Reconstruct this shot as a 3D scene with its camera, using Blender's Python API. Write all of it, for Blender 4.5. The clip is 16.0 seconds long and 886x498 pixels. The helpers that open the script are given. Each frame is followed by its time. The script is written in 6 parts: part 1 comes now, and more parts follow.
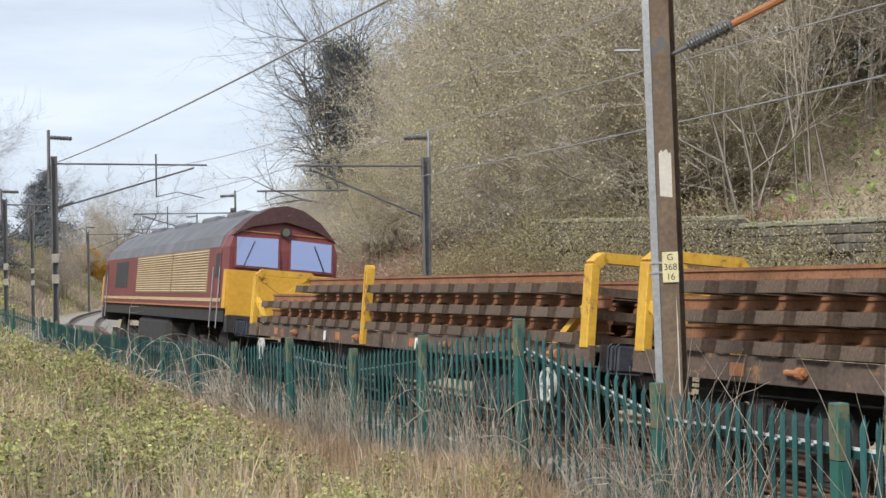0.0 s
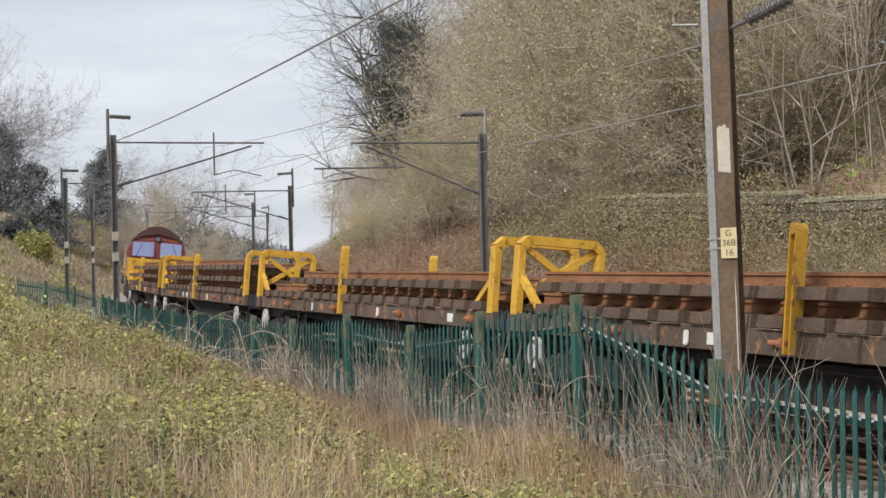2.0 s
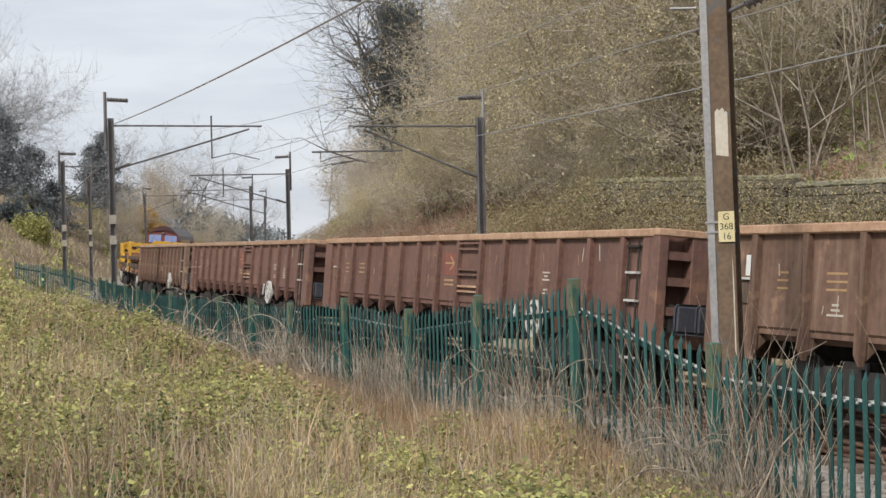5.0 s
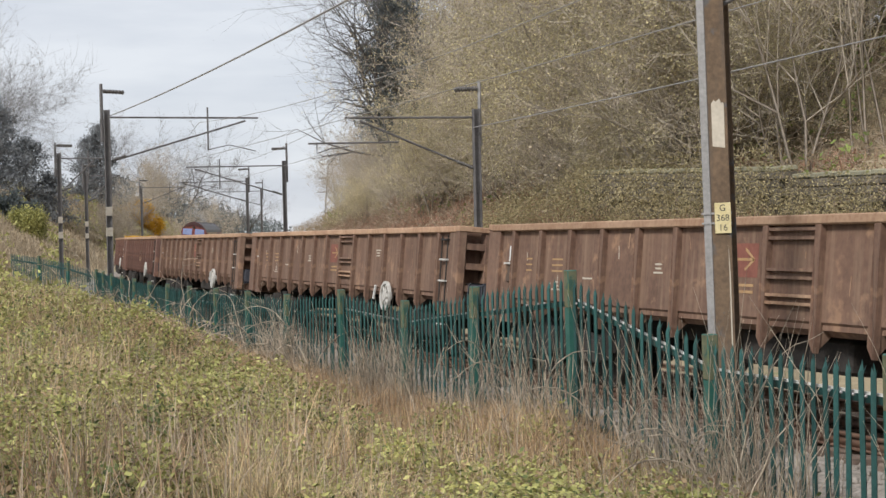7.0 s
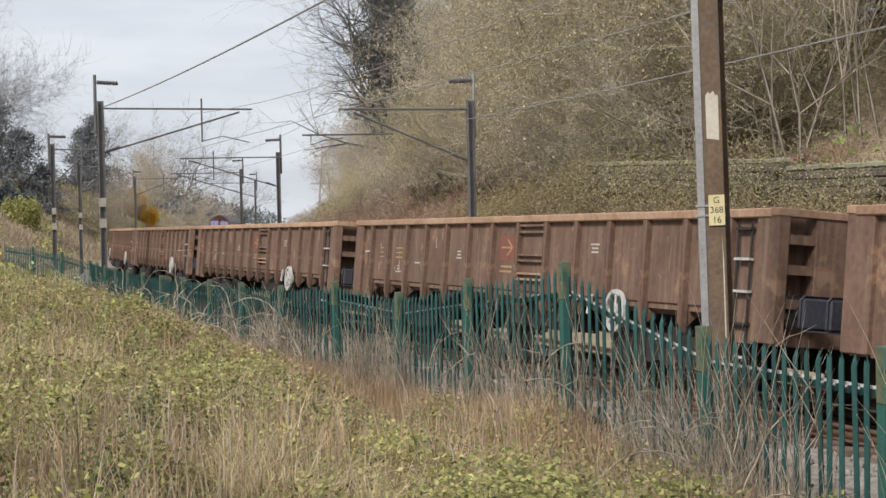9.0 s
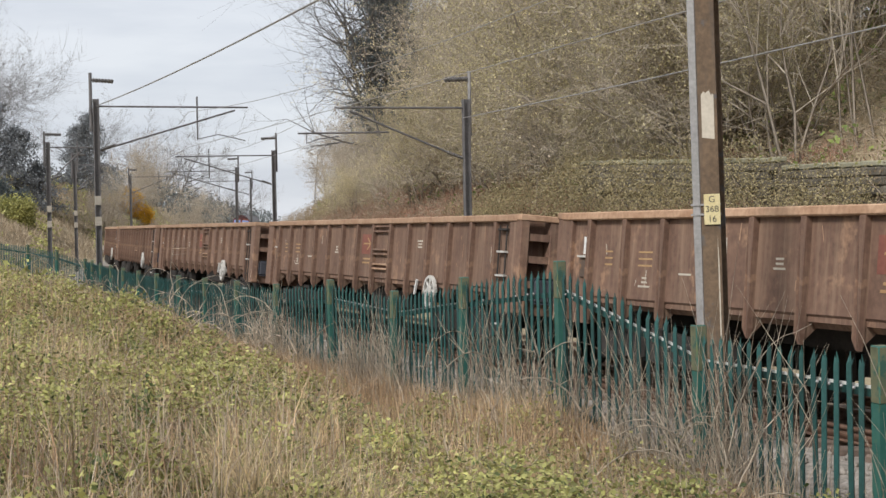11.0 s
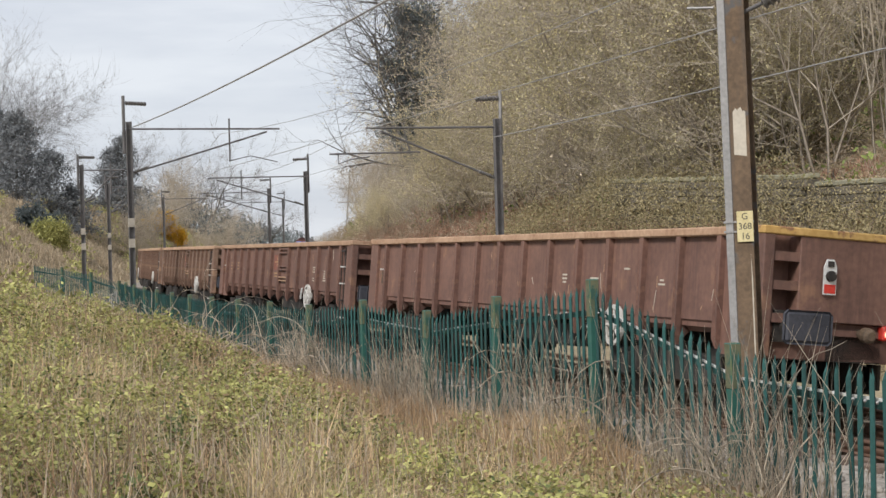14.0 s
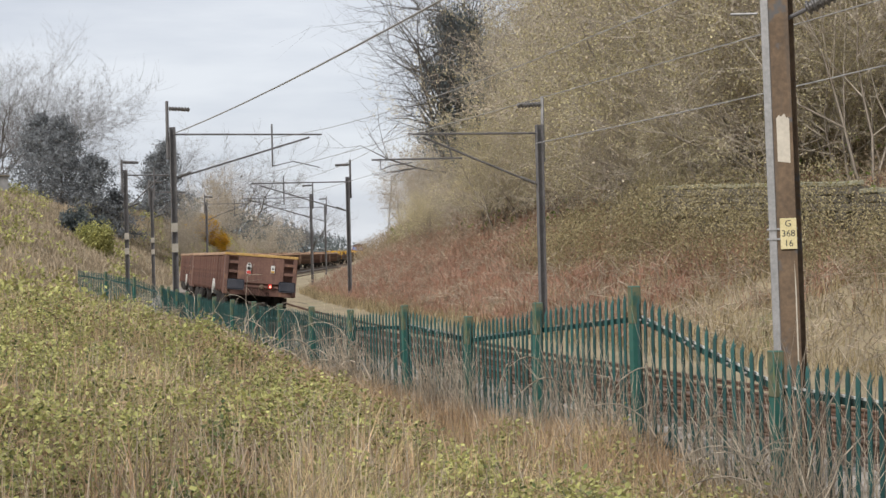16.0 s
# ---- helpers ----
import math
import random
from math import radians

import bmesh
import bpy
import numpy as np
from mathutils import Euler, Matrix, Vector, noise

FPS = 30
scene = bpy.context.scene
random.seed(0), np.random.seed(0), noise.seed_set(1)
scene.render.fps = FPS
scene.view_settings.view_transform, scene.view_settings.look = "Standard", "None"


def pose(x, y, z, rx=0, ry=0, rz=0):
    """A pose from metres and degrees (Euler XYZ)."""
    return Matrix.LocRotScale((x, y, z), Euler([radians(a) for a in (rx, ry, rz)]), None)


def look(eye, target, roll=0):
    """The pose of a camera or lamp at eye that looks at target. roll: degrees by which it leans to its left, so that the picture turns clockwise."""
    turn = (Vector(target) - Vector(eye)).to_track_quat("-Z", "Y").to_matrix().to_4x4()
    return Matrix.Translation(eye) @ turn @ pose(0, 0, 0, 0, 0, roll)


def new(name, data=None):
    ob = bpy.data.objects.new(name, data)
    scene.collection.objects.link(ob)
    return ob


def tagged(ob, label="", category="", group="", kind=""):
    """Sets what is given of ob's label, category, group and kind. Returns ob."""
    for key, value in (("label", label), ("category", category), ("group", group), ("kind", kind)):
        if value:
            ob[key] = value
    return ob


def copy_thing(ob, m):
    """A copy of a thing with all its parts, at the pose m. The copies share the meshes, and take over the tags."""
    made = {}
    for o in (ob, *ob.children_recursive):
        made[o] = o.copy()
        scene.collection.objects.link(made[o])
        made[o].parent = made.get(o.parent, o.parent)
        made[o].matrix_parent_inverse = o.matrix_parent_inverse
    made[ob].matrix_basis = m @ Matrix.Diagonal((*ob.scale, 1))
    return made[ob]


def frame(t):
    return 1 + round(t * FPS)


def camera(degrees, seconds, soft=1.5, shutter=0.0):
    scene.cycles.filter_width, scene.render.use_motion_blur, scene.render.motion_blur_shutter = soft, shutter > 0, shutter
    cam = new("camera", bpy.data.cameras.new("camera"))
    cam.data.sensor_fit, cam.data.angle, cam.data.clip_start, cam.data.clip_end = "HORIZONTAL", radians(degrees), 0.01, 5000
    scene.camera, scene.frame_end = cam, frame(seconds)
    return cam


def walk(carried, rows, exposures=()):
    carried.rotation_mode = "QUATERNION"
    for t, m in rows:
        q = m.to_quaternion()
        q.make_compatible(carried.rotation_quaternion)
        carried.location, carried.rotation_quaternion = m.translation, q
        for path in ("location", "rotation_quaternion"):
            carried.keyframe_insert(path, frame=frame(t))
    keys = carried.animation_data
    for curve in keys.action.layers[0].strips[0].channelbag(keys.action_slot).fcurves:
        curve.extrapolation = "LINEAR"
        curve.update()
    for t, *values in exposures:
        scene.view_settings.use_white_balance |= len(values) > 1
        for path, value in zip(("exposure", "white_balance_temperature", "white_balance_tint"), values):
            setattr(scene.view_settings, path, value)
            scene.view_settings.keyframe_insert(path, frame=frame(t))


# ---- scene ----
EYE = Vector((0.0, 0.0, 2.127))
cam = camera(31.82, 16.0)
# seconds, turn to the left, tilt up, lean
TURNS = ((0, -1.921, 1.124, -1.108), (0.5, -1.822, 0.924, -1.240), (1, -1.308, 0.705, -1.275), (1.5, -0.066, 0.446, -1.263),
         (2, 0.191, 0.310, -1.286), (2.5, 0.196, 0.237, -1.271), (3, 0.196, 0.120, -1.288), (3.5, 0.247, -0.049, -1.367),
         (4, 0.218, -0.136, -1.305), (6.5, 0.026, -0.551, -1.303), (7, -0.000, -0.614, -1.304), (7.5, -0.045, -0.694, -1.252),
         (8, -0.101, -0.763, -1.238), (8.5, -0.158, -0.844, -1.278), (9, -0.216, -0.923, -1.221), (11.5, -0.416, -1.012, -1.140),
         (12, -0.444, -1.093, -1.192), (12.5, -0.382, -1.063, -1.205), (13, -0.284, -0.921, -1.432), (13.5, -0.082, -0.659, -1.612),
         (14, 0.786, -0.233, -1.562), (14.5, 1.858, 0.174, -1.424), (15, 2.142, 0.206, -1.438), (15.5, 2.108, 0.126, -1.364),
         (16, 2.312, 0.025, -1.330))


def aim(yaw, tilt):
    a, b = radians(yaw), radians(tilt)
    return EYE + 50 * Vector((-math.sin(a) * math.cos(b), math.cos(a) * math.cos(b), math.sin(b)))


walk(cam, [(t, look(EYE, aim(yaw, tilt), roll)) for t, yaw, tilt, roll in TURNS],
     exposures=((0, 0.38, 6050, 8), (0.5, 0.36, 6200, 9), (1.0, 0.31, 6400, 10), (1.5, 0.23, 6450, 10), (2.0, 0.20, 6450, 10), (9.0, 0.19, 6450, 10), (16.0, 0.21, 6450, 10)))

# ---- sky and sun ----
SUN_TURN, SUN_HEIGHT = radians(215), radians(42)


def make_world():
    world = bpy.data.worlds.new("sky")
    scene.world = world
    world.use_nodes = True
    nt = world.node_tree
    nt.nodes.clear()
    out = nt.nodes.new("ShaderNodeOutputWorld")
    bg = nt.nodes.new("ShaderNodeBackground")
    sky = nt.nodes.new("ShaderNodeTexSky")
    sky.sky_type, sky.sun_disc = "NISHITA", False
    sky.sun_elevation, sky.sun_rotation = SUN_HEIGHT, SUN_TURN
    co = nt.nodes.new("ShaderNodeTexCoord")
    mp = nt.nodes.new("ShaderNodeMapping")
    mp.inputs["Scale"].default_value = (1.6, 1.6, 9.0)
    n1 = nt.nodes.new("ShaderNodeTexNoise")
    n1.inputs["Scale"].default_value, n1.inputs["Detail"].default_value = 2.2, 7
    n1.inputs["Roughness"].default_value = 0.55
    ramp = nt.nodes.new("ShaderNodeValToRGB")
    ramp.color_ramp.elements[0].position, ramp.color_ramp.elements[0].color = 0.36, (6.5, 6.9, 7.7, 1)
    ramp.color_ramp.elements[1].position, ramp.color_ramp.elements[1].color = 0.64, (8.7, 9.0, 9.5, 1)
    mix = nt.nodes.new("ShaderNodeMix")
    mix.data_type = "RGBA"
    mix.inputs[0].default_value = 0.88
    nt.links.new(co.outputs["Generated"], mp.inputs["Vector"])
    nt.links.new(mp.outputs["Vector"], n1.inputs["Vector"])
    nt.links.new(n1.outputs["Fac"], ramp.inputs["Fac"])
    nt.links.new(sky.outputs["Color"], mix.inputs[6])
    nt.links.new(ramp.outputs["Color"], mix.inputs[7])
    nt.links.new(mix.outputs[2], bg.inputs["Color"])
    bg.inputs["Strength"].default_value = 0.085
    nt.links.new(bg.outputs["Background"], out.inputs["Surface"])


make_world()
sun = new("sun", bpy.data.lights.new("sun", "SUN"))
sun.data.energy, sun.data.angle, sun.data.color = 2.9, radians(12), (1.0, 0.97, 0.95)
sun.matrix_world = look((0, 0, 0), (-math.sin(SUN_TURN) * math.cos(SUN_HEIGHT) * 1.0, -math.cos(SUN_TURN) * math.cos(SUN_HEIGHT), -math.sin(SUN_HEIGHT)))

# ---- materials ----
def mat(name, dark, light, scale=3.0, rough=0.8, metal=0.0, bump=0.2, fine=None, spots=None, spot_size=0.6, spot_amount=0.5, vary=0.0, island=0.0, streak=None):
    """Two-scale noise between two colours, with relief; spots: a third colour in patches."""
    m = bpy.data.materials.new(name)
    m.use_nodes = True
    nt = m.node_tree
    b = nt.nodes["Principled BSDF"]
    b.inputs["Metallic"].default_value = metal
    co = nt.nodes.new("ShaderNodeTexCoord")
    n1 = nt.nodes.new("ShaderNodeTexNoise")
    n1.inputs["Scale"].default_value, n1.inputs["Detail"].default_value = scale, 6
    n2 = nt.nodes.new("ShaderNodeTexNoise")
    n2.inputs["Scale"].default_value, n2.inputs["Detail"].default_value = fine or scale * 9, 4
    for n in (n1, n2):
        nt.links.new(co.outputs["Object"], n.inputs["Vector"])
    add = nt.nodes.new("ShaderNodeMath")
    add.operation = "MULTIPLY_ADD"
    add.inputs[1].default_value = 0.5
    nt.links.new(n2.outputs["Fac"], add.inputs[0])
    half = nt.nodes.new("ShaderNodeMath")
    half.operation = "MULTIPLY"
    half.inputs[1].default_value = 0.5
    nt.links.new(n1.outputs["Fac"], half.inputs[0])
    nt.links.new(half.outputs[0], add.inputs[2])
    ramp = nt.nodes.new("ShaderNodeValToRGB")
    ramp.color_ramp.elements[0].position, ramp.color_ramp.elements[0].color = 0.36, (*dark, 1)
    ramp.color_ramp.elements[1].position, ramp.color_ramp.elements[1].color = 0.64, (*light, 1)
    nt.links.new(add.outputs[0], ramp.inputs["Fac"])
    colour = ramp.outputs["Color"]
    if spots:
        n3 = nt.nodes.new("ShaderNodeTexNoise")
        n3.inputs["Scale"].default_value, n3.inputs["Detail"].default_value = 1 / spot_size, 5
        n3.inputs["Roughness"].default_value = 0.65
        nt.links.new(co.outputs["Object"], n3.inputs["Vector"])
        edge = nt.nodes.new("ShaderNodeMapRange")
        edge.inputs["From Min"].default_value = 0.75 - 0.4 * spot_amount
        edge.inputs["From Max"].default_value = 0.83 - 0.4 * spot_amount
        nt.links.new(n3.outputs["Fac"], edge.inputs["Value"])
        mx = nt.nodes.new("ShaderNodeMix")
        mx.data_type = "RGBA"
        nt.links.new(edge.outputs[0], mx.inputs[0])
        nt.links.new(colour, mx.inputs[6])
        mx.inputs[7].default_value = (*spots, 1)
        colour = mx.outputs[2]
    if streak:
        mp = nt.nodes.new("ShaderNodeMapping")
        mp.inputs["Scale"].default_value = (5.0, 5.0, 0.35)
        nt.links.new(co.outputs["Object"], mp.inputs["Vector"])
        n4 = nt.nodes.new("ShaderNodeTexNoise")
        n4.inputs["Scale"].default_value, n4.inputs["Detail"].default_value = 1.6, 6
        n4.inputs["Roughness"].default_value = 0.7
        nt.links.new(mp.outputs["Vector"], n4.inputs["Vector"])
        e4 = nt.nodes.new("ShaderNodeMapRange")
        e4.inputs["From Min"].default_value, e4.inputs["From Max"].default_value = 0.48, 0.74
        e4.inputs["To Max"].default_value = 0.75
        nt.links.new(n4.outputs["Fac"], e4.inputs["Value"])
        m4 = nt.nodes.new("ShaderNodeMix")
        m4.data_type = "RGBA"
        nt.links.new(e4.outputs[0], m4.inputs[0])
        nt.links.new(colour, m4.inputs[6])
        m4.inputs[7].default_value = (*streak, 1)
        colour = m4.outputs[2]
    if vary and island:
        tone, per, spread = nt.nodes.new("ShaderNodeHueSaturation"), nt.nodes.new("ShaderNodeObjectInfo"), nt.nodes.new("ShaderNodeMapRange")
        spread.inputs["To Min"].default_value, spread.inputs["To Max"].default_value = 1 - vary, 1 + vary
        nt.links.new(per.outputs["Random"], spread.inputs["Value"])
        nt.links.new(spread.outputs[0], tone.inputs["Value"])
        nt.links.new(colour, tone.inputs["Color"])
        colour = tone.outputs["Color"]
    if vary or island:
        hsv = nt.nodes.new("ShaderNodeHueSaturation")
        src = nt.nodes.new("ShaderNodeNewGeometry" if island else "ShaderNodeObjectInfo")
        rnd = nt.nodes.new("ShaderNodeMapRange")
        k = island or vary
        rnd.inputs["To Min"].default_value, rnd.inputs["To Max"].default_value = 1 - k, 1 + k
        nt.links.new(src.outputs["Random Per Island" if island else "Random"], rnd.inputs["Value"])
        nt.links.new(rnd.outputs[0], hsv.inputs["Value"])
        nt.links.new(colour, hsv.inputs["Color"])
        colour = hsv.outputs["Color"]
    nt.links.new(colour, b.inputs["Base Color"])
    rr = nt.nodes.new("ShaderNodeMapRange")
    rr.inputs["To Min"].default_value, rr.inputs["To Max"].default_value = max(0.05, rough - 0.12), min(1, rough + 0.12)
    nt.links.new(n2.outputs["Fac"], rr.inputs["Value"])
    nt.links.new(rr.outputs[0], b.inputs["Roughness"])
    if bump:
        bp = nt.nodes.new("ShaderNodeBump")
        bp.inputs["Strength"].default_value, bp.inputs["Distance"].default_value = bump, 0.02
        nt.links.new(add.outputs[0], bp.inputs["Height"])
        nt.links.new(bp.outputs["Normal"], b.inputs["Normal"])
    return m


M_EARTH = mat("dead_grass_earth", (0.21, 0.165, 0.10), (0.38, 0.31, 0.19), 0.5, 0.95, bump=0.8, fine=9, spots=(0.20, 0.21, 0.08), spot_size=2.5, spot_amount=0.4)
M_BALLAST = mat("ballast", (0.16, 0.14, 0.115), (0.40, 0.36, 0.31), 6, 0.95, bump=1.0, fine=28)
M_STEEL = mat("worn_rail_steel", (0.10, 0.055, 0.035), (0.20, 0.12, 0.08), 4, 0.6, 0.3)
M_RUSTRAIL = mat("rusty_panel_rail", (0.16, 0.065, 0.028), (0.30, 0.14, 0.065), 3, 0.85, bump=0.3)
M_SLEEPER = mat("old_concrete_sleeper", (0.105, 0.078, 0.060), (0.21, 0.155, 0.12), 2.5, 0.95, bump=0.6, fine=30, vary=0.14)
M_WAGON = mat("rusted_maroon_paint", (0.112, 0.064, 0.043), (0.202, 0.118, 0.079), 1.1, 0.8, bump=0.15, fine=14, spots=(0.30, 0.18, 0.11), spot_size=0.5, spot_amount=0.42, vary=0.07, streak=(0.31, 0.21, 0.14))
M_WAGONRED = mat("faded_red_paint", (0.118, 0.061, 0.045), (0.205, 0.109, 0.078), 1.3, 0.7, bump=0.15, fine=14, spots=(0.24, 0.13, 0.08), spot_size=0.5, spot_amount=0.4, vary=0.1, streak=(0.075, 0.04, 0.033))
M_PANELSLEEPER = mat("grimy_brown_sleeper", (0.052, 0.034, 0.022), (0.145, 0.096, 0.062), 2.5, 0.95, bump=0.7, fine=26, vary=0.16, spots=(0.20, 0.10, 0.05), spot_size=0.35, spot_amount=0.36)
M_BAND = mat("grey_cream_band", (0.28, 0.25, 0.205), (0.42, 0.38, 0.31), 4, 0.8, bump=0.1)
M_LOCOYELLOW = mat("loco_warning_yellow", (0.54, 0.27, 0.022), (0.66, 0.36, 0.04), 1.2, 0.5, bump=0.05)
M_MAROONDARK = mat("sooty_maroon", (0.048, 0.022, 0.022), (0.10, 0.040, 0.036), 1.4, 0.6, bump=0.05)
M_RAVE = mat("worn_ochre_top_rail", (0.29, 0.165, 0.095), (0.47, 0.31, 0.20), 2.2, 0.85, bump=0.3, fine=16, vary=0.15)
M_YELLOW = mat("weathered_yellow_paint", (0.52, 0.28, 0.024), (0.68, 0.40, 0.045), 1.6, 0.6, bump=0.15, spots=(0.24, 0.11, 0.045), spot_size=0.18, spot_amount=0.42)
M_DARK = mat("grimy_black_underframe", (0.016, 0.014, 0.012), (0.05, 0.042, 0.035), 4, 0.85, bump=0.3)
M_SOLE = mat("rusty_brown_solebar", (0.06, 0.042, 0.03), (0.145, 0.098, 0.068), 2, 0.85, bump=0.3, spots=(0.30, 0.15, 0.06), spot_size=0.3, spot_amount=0.42)
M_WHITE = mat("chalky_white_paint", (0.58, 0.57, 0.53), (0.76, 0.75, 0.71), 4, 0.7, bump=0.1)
M_BUFFER = mat("blue_black_buffer_steel", (0.026, 0.028, 0.036), (0.062, 0.063, 0.074), 3, 0.65, 0.1, bump=0.1)
M_DIRTYWHITE = mat("grubby_white_paint", (0.36, 0.34, 0.30), (0.62, 0.60, 0.55), 9, 0.75, bump=0.1)
M_MAROON = mat("maroon_loco_paint", (0.13, 0.026, 0.026), (0.19, 0.042, 0.036), 1.2, 0.45, bump=0.05)
M_GOLD = mat("gold_loco_band", (0.40, 0.285, 0.135), (0.54, 0.405, 0.215), 1.5, 0.5, bump=0.05)
M_ROOF = mat("sooty_loco_roof", (0.085, 0.082, 0.085), (0.17, 0.165, 0.165), 1.0, 0.65, bump=0.1)
M_GREEN = mat("green_fence_coating", (0.010, 0.048, 0.044), (0.024, 0.092, 0.083), 2.5, 0.55, bump=0.1, fine=30, vary=0.3)
M_POSTALGAE = mat("algae_stained_post_foot", (0.075, 0.085, 0.045), (0.15, 0.15, 0.085), 1.5, 0.8, bump=0.3, spots=(0.035, 0.09, 0.065), spot_size=0.3, spot_amount=0.4)
M_POSTGREEN = mat("algae_green_post", (0.014, 0.085, 0.070), (0.035, 0.13, 0.10), 1.5, 0.6, bump=0.2, spots=(0.13, 0.15, 0.06), spot_size=0.4, spot_amount=0.38)
M_GALV = mat("dull_galvanised_steel", (0.23, 0.225, 0.215), (0.37, 0.355, 0.34), 3, 0.55, 0.4, bump=0.1)
M_MAST = mat("weathered_mast_steel", (0.085, 0.080, 0.078), (0.165, 0.155, 0.15), 2, 0.75, 0.1, bump=0.15)
M_MASTRUST = mat("rust_brown_column", (0.085, 0.056, 0.033), (0.18, 0.12, 0.072), 2.5, 0.85, bump=0.25, spots=(0.10, 0.095, 0.09), spot_size=0.3, spot_amount=0.45, streak=(0.075, 0.066, 0.058))
M_CREAM = mat("cream_patch_paint", (0.44, 0.39, 0.31), (0.58, 0.52, 0.42), 3, 0.75, bump=0.1)
M_CERAMIC = mat("brown_grey_insulator", (0.06, 0.055, 0.05), (0.13, 0.12, 0.11), 6, 0.3, bump=0.05)
M_RUSTARM = mat("orange_rust_tube", (0.28, 0.10, 0.035), (0.42, 0.18, 0.075), 5, 0.85, bump=0.3)
M_WIRE = mat("dull_wire", (0.30, 0.29, 0.28), (0.45, 0.44, 0.42), 5, 0.5, 0.5, bump=0)
M_STONE = mat("mossy_stone", (0.085, 0.074, 0.055), (0.19, 0.165, 0.125), 2.5, 0.95, bump=0.7, spots=(0.20, 0.20, 0.04), spot_size=0.4, spot_amount=0.35, vary=0.3)
M_BARK = mat("grey_brown_bark", (0.18, 0.15, 0.115), (0.36, 0.305, 0.24), 4, 0.95, bump=0.6)
M_TWIG = mat("bare_twig", (0.31, 0.265, 0.205), (0.56, 0.485, 0.385), 0.6, 0.95, bump=0, vary=0.3)
M_GREYTWIG = mat("grey_bare_twig", (0.15, 0.14, 0.135), (0.29, 0.275, 0.265), 0.6, 0.95, bump=0)


def leafy(name, dark, light, scale=0.5, island=0.35, through_light=0.3, vary=0.0):
    m = mat(name, dark, light, scale, 0.75, bump=0, island=island, vary=vary)
    nt = m.node_tree
    b = nt.nodes["Principled BSDF"]
    tr = nt.nodes.new("ShaderNodeBsdfTranslucent")
    mx = nt.nodes.new("ShaderNodeMixShader")
    mx.inputs[0].default_value = through_light
    for link in list(nt.links):
        if link.to_socket == b.inputs["Base Color"]:
            nt.links.new(link.from_socket, tr.inputs["Color"])
    nt.links.new(b.outputs[0], mx.inputs[1])
    nt.links.new(tr.outputs[0], mx.inputs[2])
    nt.links.new(mx.outputs[0], nt.nodes["Material Output"].inputs["Surface"])
    return m


M_BUD = leafy("olive_spring_buds", (0.35, 0.305, 0.165), (0.64, 0.56, 0.33), island=0.5, vary=0.3)
M_BUDBROWN = leafy("tan_spring_buds", (0.33, 0.275, 0.195), (0.58, 0.49, 0.365), island=0.5, vary=0.3)
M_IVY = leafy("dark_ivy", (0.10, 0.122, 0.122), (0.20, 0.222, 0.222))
# needles paled towards blue-grey to paint in the distance haze
M_HAZYCONIFER = leafy("hazed_conifer_needles", (0.15, 0.16, 0.165), (0.27, 0.28, 0.285))
M_BRAMBLE = leafy("bramble_leaf", (0.23, 0.235, 0.075), (0.54, 0.51, 0.19), island=0.5)
M_STRAW = leafy("straw_grass", (0.40, 0.295, 0.16), (0.68, 0.545, 0.33), island=0.55)
M_GRASS = leafy("green_grass", (0.15, 0.21, 0.05), (0.32, 0.38, 0.11))
M_CANE = leafy("dead_cane", (0.32, 0.25, 0.175), (0.60, 0.50, 0.38))
M_BRACKEN = leafy("dead_bracken", (0.31, 0.165, 0.11), (0.54, 0.335, 0.24))
M_SLOPE = leafy("olive_straw_slope_grass", (0.25, 0.195, 0.105), (0.46, 0.37, 0.22), island=0.5)
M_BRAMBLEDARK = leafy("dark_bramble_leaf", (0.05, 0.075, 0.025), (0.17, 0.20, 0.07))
M_BROWNLEAF = leafy("withered_brown_leaf", (0.20, 0.13, 0.07), (0.42, 0.30, 0.17))
M_SMOKE = leafy("grey_exhaust_smoke", (0.52, 0.53, 0.56), (0.70, 0.71, 0.74), through_light=0.6)
M_SCRUB = leafy("brown_scrub", (0.21, 0.155, 0.095), (0.41, 0.32, 0.205))
M_BUFF = leafy("buff_dry_grass", (0.34, 0.22, 0.125), (0.60, 0.43, 0.26), island=0.5)
M_BANKGRASS = leafy("pale_bank_grass", (0.29, 0.23, 0.155), (0.53, 0.43, 0.30))
M_TAILRAIL = mat("faded_yellow_tail_rail", (0.40, 0.23, 0.06), (0.58, 0.38, 0.14), 1.8, 0.75, bump=0.2, spots=(0.24, 0.12, 0.06), spot_size=0.2, spot_amount=0.45)

# ---- geometry helpers ----
def part(name, bm, material, parent=None, label="", smooth=False):
    me = bpy.data.meshes.new(name)
    bm.normal_update()
    bm.to_mesh(me)
    bm.free()
    me.materials.append(material)
    if smooth:
        for p in me.polygons:
            p.use_smooth = True
    ob = new(name, me)
    ob.parent = parent
    if label:
        tagged(ob, label)
    return ob


def shared(name, me, parent, m=None):
    ob = new(name, me)
    ob.parent = parent
    if m is not None:
        ob.matrix_basis = m
    return ob


def empty(name, m, label, category, group="", kind=""):
    ob = new(name)
    ob.empty_display_size = 0.3
    ob.matrix_basis = m
    return tagged(ob, label, category, group, kind)


